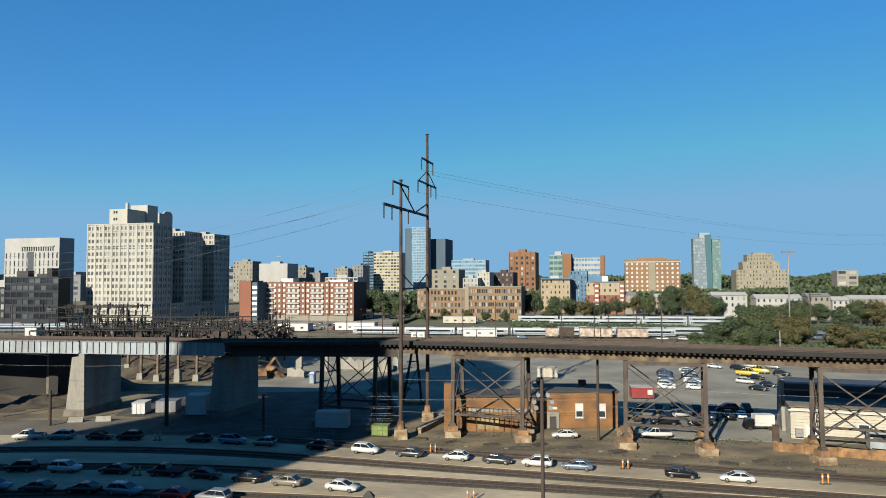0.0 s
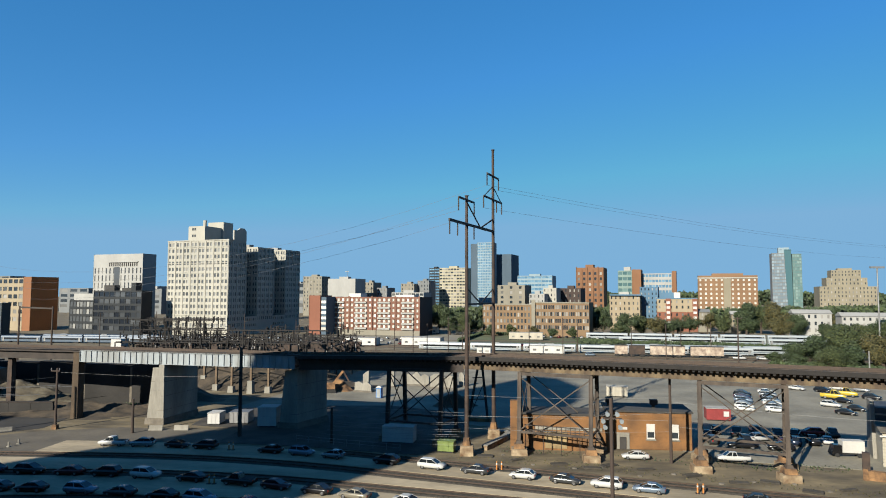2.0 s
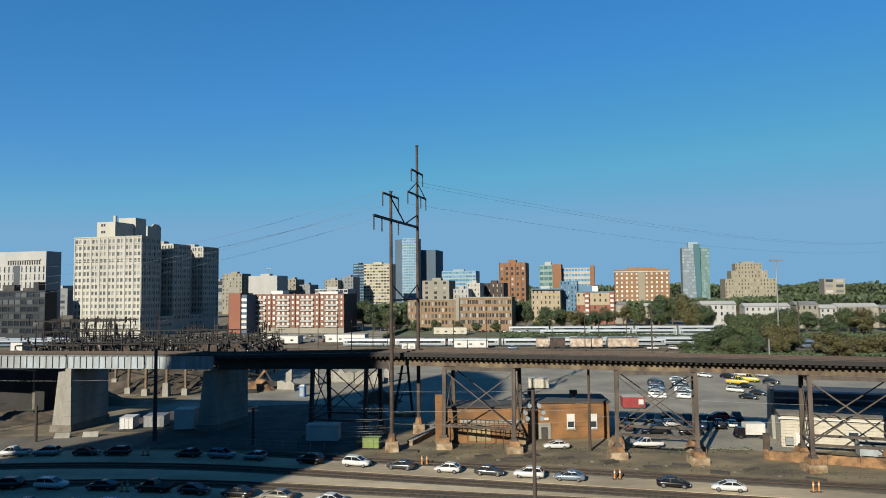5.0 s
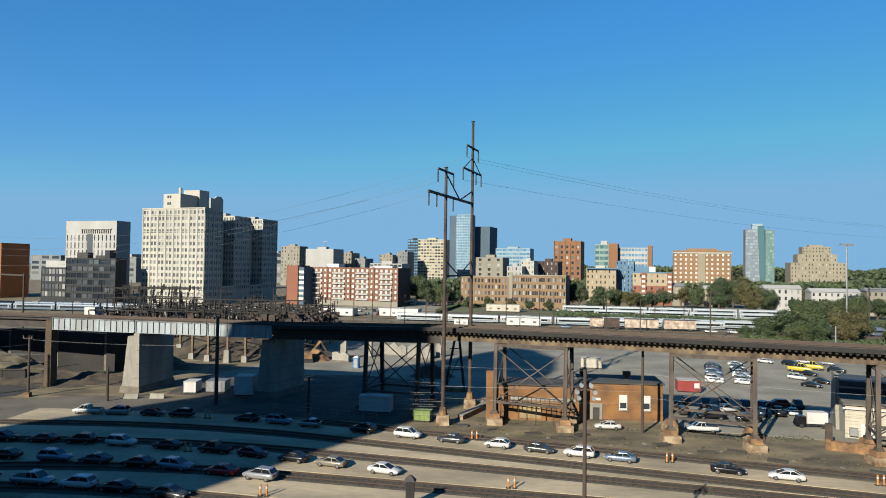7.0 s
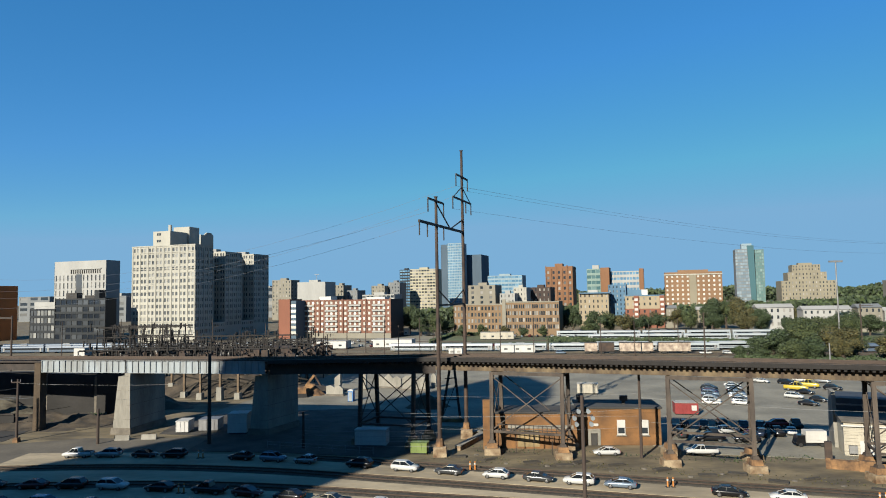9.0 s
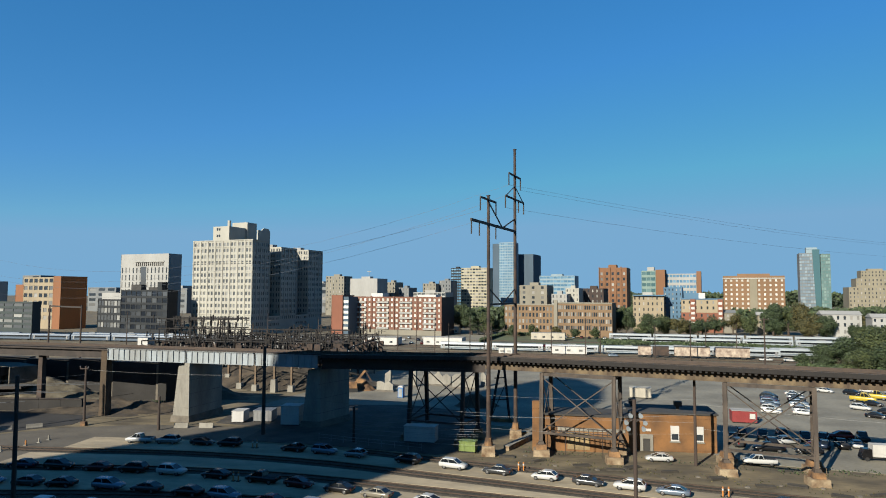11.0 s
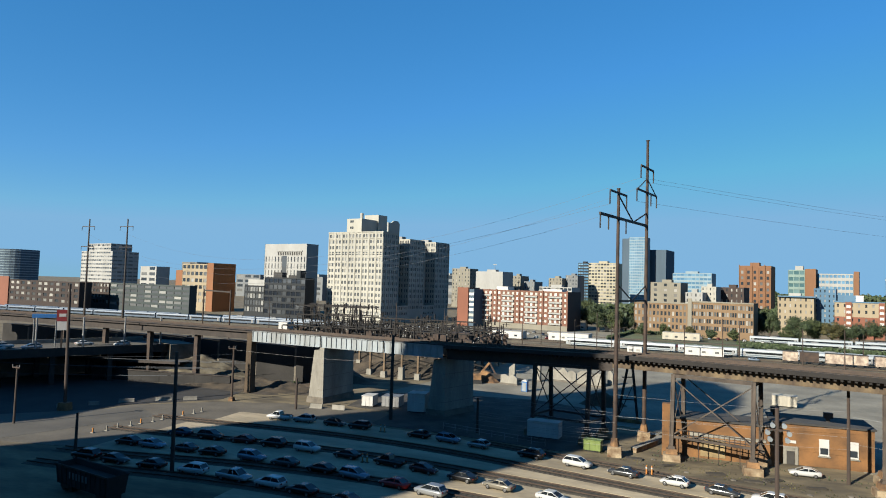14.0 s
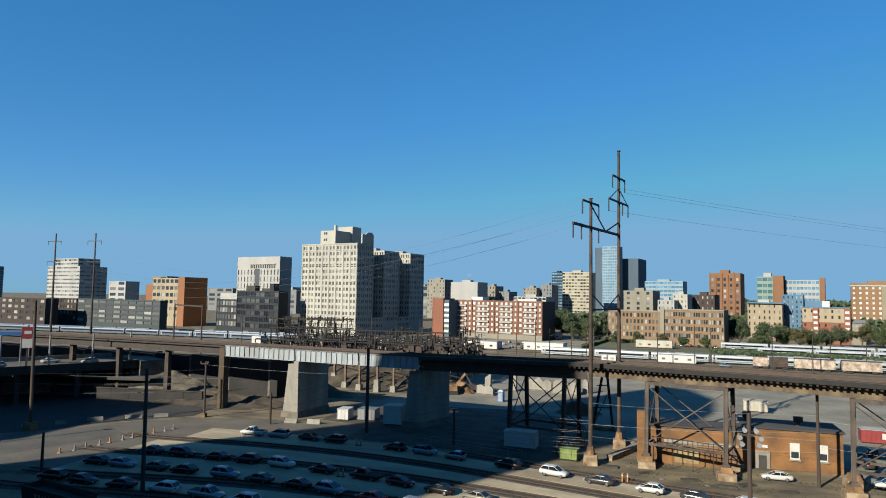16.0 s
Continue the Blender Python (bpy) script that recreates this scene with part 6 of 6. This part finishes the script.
MESH = dict(silver=BODY.mesh("body", M["silver"]), blue=BODY.mesh("body", M["coachblue"]), band=Geo().box(-11.8, 11.8, -1.56, -1.51, 2.1, 2.95).mesh("window_band", M["carglass"]), stripe=Geo().box(-12.6, 12.6, -1.55, -1.51, 1.3, 1.6).mesh("stripe", M["coachblue"]), door=Geo().box(-0.5, 0.5, -1.585, -1.565, 1.1, 3.1).mesh("door", M["galv"]), bogie=Geo().box(-1.6, 1.6, -1.2, 1.2, 0.15, 0.88).mesh("bogie", M["rubber"]), vent=Geo().box(-2, 2, -0.7, 0.7, 4.2, 4.5).mesh("roof_unit", M["galv"]))


def coach(x, y, yaw, style, plain=False):
    t = thing("rail_coach", f"{style} passenger rail coach standing in the yard", "train", "rail coaches", pose(x, y, -0.12, 0, 0, yaw))
    part("body", MESH[style], None, t)
    part("window_band", MESH["band"], None, t)
    if plain:
        for dx in (-8.8, 8.8):
            part("bogie", MESH["bogie"], None, t).matrix_basis = Matrix.Translation((dx, 0, 0))
        return
    part("stripe", MESH["stripe"], None, t)
    for dx in (-11.0, 11.0):
        part("door", MESH["door"], None, t).matrix_basis = Matrix.Translation((dx, 0, 0))
        part("bogie", MESH["bogie"], None, t).matrix_basis = Matrix.Translation((dx * 0.8, 0, 0))
    part("roof_unit", MESH["vent"], None, t)


for x0, n, y0, slope, style in ((-24, 6, 293, -0.14, "silver"), (66, 3, 288, -0.14, "silver"), (72, 5, 340, -0.14, "silver"), (60, 5, 372, -0.14, "silver"), (-240, 7, 316, -0.06, "blue"), (-226, 6, 328, -0.06, "blue"), (138, 4, 262, -0.14, "blue"), (-402, 7, 318, 0.0, "blue"), (-392, 6, 326, 0.0, "blue")):
    for i in range(n):
        x = x0 + i * 23.0
        coach(x, y0 + slope * (x - x0), math.degrees(math.atan(slope)), style, x0 < -300)
for k, (y0, sl) in enumerate(((270, -0.14), (278, -0.14), (299, -0.14), (308, -0.14), (350, -0.14))):
    t = thing("far_track", "rusty far yard track on ballast", "track", "far tracks", kind="structure")
    part("ballast", Geo().hexa([(-130, y0 + 18 - 1.6, 0), (240, y0 - 34 - 1.6, 0), (240, y0 - 34 + 1.6, 0), (-130, y0 + 18 + 1.6, 0), (-130, y0 + 18 - 1.2, 0.15), (240, y0 - 34 - 1.2, 0.15), (240, y0 - 34 + 1.2, 0.15), (-130, y0 + 18 + 1.2, 0.15)]), M["ballast"], t)
    for d in (-0.72, 0.72):
        part("rail", Geo().beam((-130, y0 + 18 + d, 0.23), (240, y0 - 34 + d, 0.23), 0.1, 0.16), M["rust"], t)


def trailer(x, y, w, d, h, m, label, z=0.0):
    t = thing("office_trailer", label, "trailer", "white trailers", pose(x, y, z, 0, 0, -8))
    part("body", Geo().box(0, w, 0, d, 0.5, h), m, t)
    part("roof", Geo().box(-0.1, w + 0.1, -0.1, d + 0.1, h, h + 0.12), M["roof_pale"], t)
    part("skirt", Geo().box(0.2, w - 0.2, 0.2, d - 0.2, 0, 0.49), M["rubber"], t)
    for i in range(max(2, int(w / 4.5))):
        xx = w * (i + 0.5) / max(2, int(w / 4.5))
        part("window", Geo().box(xx - 0.7, xx + 0.7, -0.06, -0.01, 1.5, 2.3), M["glass"], t)


trailer(12.7, 277, 14.5, 3.2, 3.4, M["white"], "long white office trailer with small windows")
trailer(-8.5, 268, 5.5, 3, 3.2, M["white"], "short white cabin beside the power pole")
trailer(-75, 312, 17, 8, 3.8, M["white"], "white low workshop in the far yard")
trailer(-46, 314, 19, 8, 4.0, M["white"], "white low workshop with a pale roof")
trailer(-45, 406, 8, 4, 4.4, M["white"], "white box trailer in the far car park")
trailer(-26, 404, 10, 4, 4.4, M["white"], "white box trailer in the far car park")
trailer(6, 360, 18, 5, 4.0, M["cream"], "cream low shed beyond the tracks")
trailer(-118, 300, 10, 5, 4.5, M["white"], "white low hut near the substation")
for x, y, m, w in ((46.5, 269.5, "tanpaint", 5), (52, 268.6, "steel_brown", 6), (60, 267.5, "tanpaint", 13), (75, 265.4, "tanpaint", 12)):
    t = thing("freight_wagon", "weathered tan freight wagon on a far track", "wagon", "freight wagons", pose(x, y, 0.2, 0, 0, -8))
    part("body", Geo().box(0, w, 0, 2.8, 0.9, 4.2), M[m], t)
    part("roof", Geo().box(-0.1, w + 0.1, -0.1, 2.9, 4.2, 4.4), M["roof"], t)
    for dx in (0.18, 0.82):
        part("bogie", Geo().box(w * dx - 0.9, w * dx + 0.9, 0.2, 2.6, 0, 0.88), M["rubber"], t)
rnd = random.Random(3)
COL = ["white", "silver", "black", "grey", "blue", "navy", "white", "maroon"]
for i in range(26):
    x, y = -118 + (i % 13) * 7.2 + rnd.uniform(-1, 1), 345 + (i // 13) * 14 + rnd.uniform(-1, 1)
    car(("sedan", "suv")[i % 2], COL[(i * 5) % 8], x, y, 90 + rnd.uniform(-4, 4), 0.05, "small car in the far car park", "cars in the far car park", True)
for i in range(12):
    x = 14 + i * 4.1
    car(("sedan", "suv")[i % 2], COL[(i * 3) % 8], x, 384 - 0.28 * (x - 14), 76, 0.05, "small car parked before the brick lofts", "cars before the lofts", True)
for x, y, c, k in ((92, 262, "white", "pickup"), (100, 261, "white", "suv"), (109, 259, "white", "suv"), (37, 271, "blue", "suv"), (122, 258, "grey", "sedan")):
    car(k, c, x, y, -8, 0.05, f"{c} {k} beside the far tracks", "cars beside far tracks", True)

for i in range(12):
    car(("suv", "sedan", "pickup")[i % 3], COL[(i * 7 + 1) % 8], -62 + i * 7.4 + rnd.uniform(-1, 1), 326 - i * 0.9 + rnd.uniform(-2, 2), 80 + rnd.uniform(-6, 6), 0.05, "small vehicle standing in the far rail yard", "cars in the far yard", True)

# catenary poles of the far yard
POLES = [(-67, 17.5), (-62, 16), (-52, 18), (-44, 15), (-36, 18), (-30, 14), (-21, 17), (-15, 12), (-12, 15), (13, 14), (27, 17), (33, 16), (55, 15), (69, 15), (75, 13), (87, 15), (-87, 16), (-110, 18), (-128, 17), (-150, 18), (-176, 18)]
for i, (x, h) in enumerate(POLES):
    y = 258 + (i % 4) * 9 - 0.12 * x
    t = mast_pole(x * y / 285 * 1.02, y, h * 0.9, 0.2, "slim dark catenary pole in the far yard", group="catenary poles", name="catenary_pole")
    part("bracket", Geo().beam((0, 0, h * 0.7), (2.6, 0, h * 0.7 + 0.5), 0.1, 0.14), M["steel_dark"], t)
mast_pole(80.5, 230, 17.3, 0.28, "dark steel yard pole by the tracks", arms=((16.8, -1.4, 1.4),))
mast_pole(149.5, 258, 18.6, 0.3, "rusty steel yard pole among trees", arms=((18.0, -0.5, 4.5),))
mast_pole(101, 190, 9.5, 0.22, "short grey pole before the trees", m="galv")
fl = mast_pole(180.7, 330, 37.6, 0.4, "very tall slim floodlight mast", m="galv", name="floodlight_mast")
part("head_frame", Geo().box(-3.2, 3.2, -0.5, 0.5, 37.4, 38.3), M["galv"], fl)
for x in (-122.6, -113.6):
    mast_pole(x, 160, 21.6, 0.26, "dark gantry leg behind the viaduct", group="gantry legs", name="gantry_leg")
solid("gantry_beam", Geo().beam((-122.6, 160, 21.3), (-113.6, 160, 21.0), 0.3, 0.4), M["steel_dark"], "dark steel gantry beam on two legs", "gantry")

# low concrete ledges at the feet of the power poles
for a, b2 in (((-2.2, 107.2), (0.9, 114.4)), ((0.9, 114.5), (2.8, 120.4)), ((-1.2, 118.2), (2.2, 119.0))):
    ld = thing("concrete_ledge", "low worn concrete ledge beside the power poles", "ledge", "concrete ledges")
    part("kerb", Geo().beam((*a, 0.35), (*b2, 0.35), 0.9, 0.7), M["plinth"], ld)
    part("coping", Geo().beam((*a, 0.75), (*b2, 0.75), 1.05, 0.1), M["concrete"], ld)

# ---- trees ----


def tree_meshes(seed, leaf, r=1.0, h=2.0, count=900):
    """Trunk with limbs, and a crown of loose leaf clumps with gaps, one unit of radius wide."""
    rn = random.Random(seed)
    trunk, crown = Geo(), Geo()
    trunk.rod((0, 0, 0), (0.03, 0.02, 0.75), 0.075, 0.045, 8)
    blobs = []
    for i in range(11):
        a, zz = rn.uniform(0, math.tau), rn.uniform(0.55, 1.75)
        reach = 0.62 * math.sin(math.pi * (zz - 0.3) / 1.75)
        c = Vector((math.cos(a) * reach * rn.uniform(0.5, 1.1), math.sin(a) * reach * rn.uniform(0.5, 1.1), zz))
        blobs.append((c, rn.uniform(0.26, 0.46)))
        trunk.rod((0.03, 0.02, rn.uniform(0.35, 0.75)), c, 0.03, 0.008, 5)
    for i in range(count):
        c, br = blobs[rn.randrange(len(blobs))]
        d = Vector((rn.gauss(0, 1), rn.gauss(0, 1), rn.gauss(0, 0.8))).normalized()
        p = c + d * br * rn.uniform(0.55, 1.08)
        u = Vector((rn.gauss(0, 1), rn.gauss(0, 1), rn.gauss(0, 1))).normalized()
        v = u.cross(d)
        v = v.normalized() if v.length > 1e-3 else Vector((1, 0, 0))
        s = rn.uniform(0.02, 0.044)
        k = len(crown.v)
        w = u * s * rn.uniform(0.6, 1.2)
        crown.v += [tuple(p - v * s - w * 0.4), tuple(p - w), tuple(p + v * s + w * 0.3), tuple(p + w)]
        crown.f.append((k, k + 1, k + 2, k + 3))
    tm = trunk.mesh("trunk", M["bark"])
    cm = bpy.data.meshes.new("crown")
    cm.from_pydata(crown.v, [], crown.f)
    cm.materials.append(LEAF[leaf])
    return tm, cm


KINDS = [tree_meshes(11 + i, (0, 1, 2, 0, 1, 0)[i], count=9000) for i in range(6)]
TREES = [(103, 230, 11.5, 8), (115, 230, 14, 9), (126, 228, 12.5, 8.5), (110, 221, 10.5, 7), (136, 216, 10, 7.5), (145, 212, 9, 7), (94, 236, 5.5, 3.5), (152, 214, 9, 5.5), (161, 216, 8, 5.5), (121, 219, 9.5, 5), (130, 232, 10, 6), (98, 228, 7, 4.5),
         (-29, 400, 17, 9), (-20, 396, 14, 7), (-37, 412, 15, 8), (-14, 402, 12, 6), (58, 412, 22, 7), (63, 402, 16, 6), (75, 390, 14, 8), (83, 392, 13.5, 7), (90, 388, 12.5, 7), (98, 392, 12.5, 7), (69, 385, 9, 5), (106, 402, 11, 6),
         (154, 425, 20, 10), (164, 428, 18, 9), (156, 384, 22, 9), (164, 378, 17, 7), (139, 420, 15, 7), (146, 398, 12, 7), (130, 424, 14, 7), (146, 300, 12, 7), (150, 362, 12, 7), (176, 366, 11, 7), (184, 340, 12, 8), (196, 345, 13, 8), (207, 350, 11, 8), (221, 345, 12, 9), (236, 350, 13, 9), (252, 348, 12, 9), (266, 352, 13, 9), (282, 350, 12, 9), (190, 302, 10, 7), (172, 306, 12, 7), (211, 312, 11, 8), (231, 302, 11, 8), (251, 306, 10, 9), (268, 310, 11, 9),
         (-4, 388, 7, 4), (8, 385, 7.5, 4), (21, 381, 7, 4), (31, 378, 6.5, 4), (42, 375, 7, 4), (118, 420, 12, 7), (-52, 470, 16, 9), (-44, 490, 18, 10), (200, 420, 15, 9), (222, 430, 16, 10), (245, 425, 15, 10), (270, 430, 16, 10), (300, 420, 15, 10), (325, 430, 16, 10), (290, 360, 12, 9), (171, 352, 12, 8), (181, 356, 11, 8), (192, 350, 12, 8), (226, 344, 13, 7), (102, 215, 9, 6), (132, 206, 8.5, 6)]
for i, (x, y, h, r) in enumerate(TREES):
    lf = 2 if i in (4, 5, 7, 9, 30) else i % 6
    t = thing("tree", "leafy deciduous tree turning slightly yellow" if lf == 2 else "leafy green deciduous tree", "tree", "city trees", pose(x, y, 0, 0, 0, i * 47 % 360))
    part("trunk", KINDS[lf][0], None, t).scale = (r, r, h / 2.05)
    part("crown", KINDS[lf][1], None, t).scale = (r, r, h / 2.05)


def wood(name, label, pts, depth, hmin, hmax, count, size, seed, leaf):
    """A far belt of trees: leaf clumps over an uneven top line."""
    rn = random.Random(seed)
    v, f = [], []
    for i in range(count):
        s = rn.random() * (len(pts) - 1)
        k = min(int(s), len(pts) - 2)
        a, b = Vector((*pts[k], 0)), Vector((*pts[k + 1], 0))
        p = a.lerp(b, s - k) + Vector((0, rn.uniform(0, depth), 0))
        top = hmin + (hmax - hmin) * (0.5 + 0.5 * noise.noise((p.x * 0.02, p.y * 0.01, seed)) + 0.35 * noise.noise((p.x * 0.11, p.y * 0.05, seed)))
        p.z = top * rn.uniform(0.05, 1.0) ** 0.6
        u = Vector((rn.gauss(0, 1), rn.gauss(0, 0.6), rn.gauss(0, 1))).normalized() * size * rn.uniform(0.5, 1.2)
        w = u.cross(Vector((rn.gauss(0, 0.3), 1, rn.gauss(0, 0.3)))).normalized() * size * rn.uniform(0.5, 1.2)
        n = len(v)
        v += [tuple(p - u), tuple(p - w * 0.7), tuple(p + u), tuple(p + w * 0.8)]
        f.append((n, n + 1, n + 2, n + 3))
    me = bpy.data.meshes.new(name)
    me.from_pydata(v, [], f)
    me.materials.append(LEAF[leaf])
    return tagged(new(name, me), label, "trees", kind="stuff")


wood("far_wood", "far belt of dark green trees on the horizon", [(-500, 1250), (200, 1150), (640, 1150), (760, 1100), (1400, 1150)], 80, 18, 34, 24000, 3.2, 4, 0)
wood("far_wood", "wooded hillside behind the row houses", [(260, 520), (420, 560), (700, 600)], 60, 10, 20, 12000, 2.0, 6, 0)
wood("far_wood", "low wood behind the loft buildings", [(-60, 520), (60, 560), (200, 520), (330, 560)], 50, 9, 17, 9000, 1.8, 9, 0)
wood("scrub", "low green scrub along the far tracks", [(40, 330), (120, 318), (260, 290)], 22, 0.6, 2.4, 8000, 0.6, 12, 0)
wood("scrub", "low weeds and bushes behind the viaduct", [(92, 214), (130, 205), (190, 200)], 22, 1.6, 4.6, 12000, 0.5, 15, 0)
wood("scrub", "dull scrub beside the far car park", [(-20, 330), (-10, 400), (50, 388)], 8, 1.0, 3.0, 2500, 0.7, 18, 0)

# ---- clutter round the footings ----
rnd = random.Random(21)
for i in range(26):
    x = -8 + i * 2.3 + rnd.uniform(-1, 1)
    y = 102.5 - 0.33 * x + rnd.uniform(-2.5, 2.5)
    if i % 2:
        t = thing("timber_pile", "heap of old timber ties on bare soil", "timber", "timber heaps", pose(x, y, 0, 0, 0, rnd.uniform(-40, 40)))
        for k in range(rnd.randint(2, 4)):
            part("timber", Geo().box(-1.2, 1.2, k * 0.32, k * 0.32 + 0.26, 0.02, 0.24), M["tie"], t)
    else:
        g = Geo()
        ring = [[(rr * (0.5 + 0.3 * rnd.random()) * math.cos(a * math.tau / 7), rr * (0.5 + 0.3 * rnd.random()) * math.sin(a * math.tau / 7), z) for a in range(7)] for z, rr in ((0, 1.0), (0.25, 0.9), (0.42, 0.3))]
        ob = solid("rubble_lump", g.loft(ring), M["stone"], "broken stone lump on bare soil", "rubble", "rubble lumps")
        ob.location, ob.scale = (x, y, 0), (0.6, 0.6, 0.4)
for x0, y0, n, yaw in ((-34, 110.4, 9, -16),):
    t = thing("cable_fence", "low post and cable fence beside the track", "fence", "low fences", pose(x0, y0, 0, 0, 0, yaw))
    for i in range(n):
        part("post", Geo().rod((i * 2.4, 0, 0), (i * 2.4, 0, 1.15), 0.05, n=6), M["galv"], t)
    for z in (0.55, 1.05):
        part("cable", Geo().beam((0, 0, z), ((n - 1) * 2.4, 0, z), 0.035, 0.035), M["galv"], t)
wood("weeds", "dry weeds on the earth bank", [(-110, 134), (-84, 131), (-70, 146)], 6, 0.6, 1.8, 2500, 0.25, 33, 0)

wood("weeds", "sparse dry weeds beside the tracks", [(-8, 101.5), (20, 94.5), (60, 82.5)], 4, 0.05, 0.3, 420, 0.12, 41, 2)
wood("weeds", "sparse low weeds between the footings", [(0, 106), (36, 98), (50, 98)], 4, 0.1, 0.5, 260, 0.14, 43, 0)

# ---- true size: the plan grows about the origin; cars and coaches keep their own built size ----
for ob in list(scene.objects):
    if ob.parent is None and ob.type in {"MESH", "EMPTY"}:
        kept = ob.scale.copy()
        ob.location = ob.location * SIZE
        ob.scale = kept if "category" in ob and ob["category"] in ("car", "train") else kept * SIZE
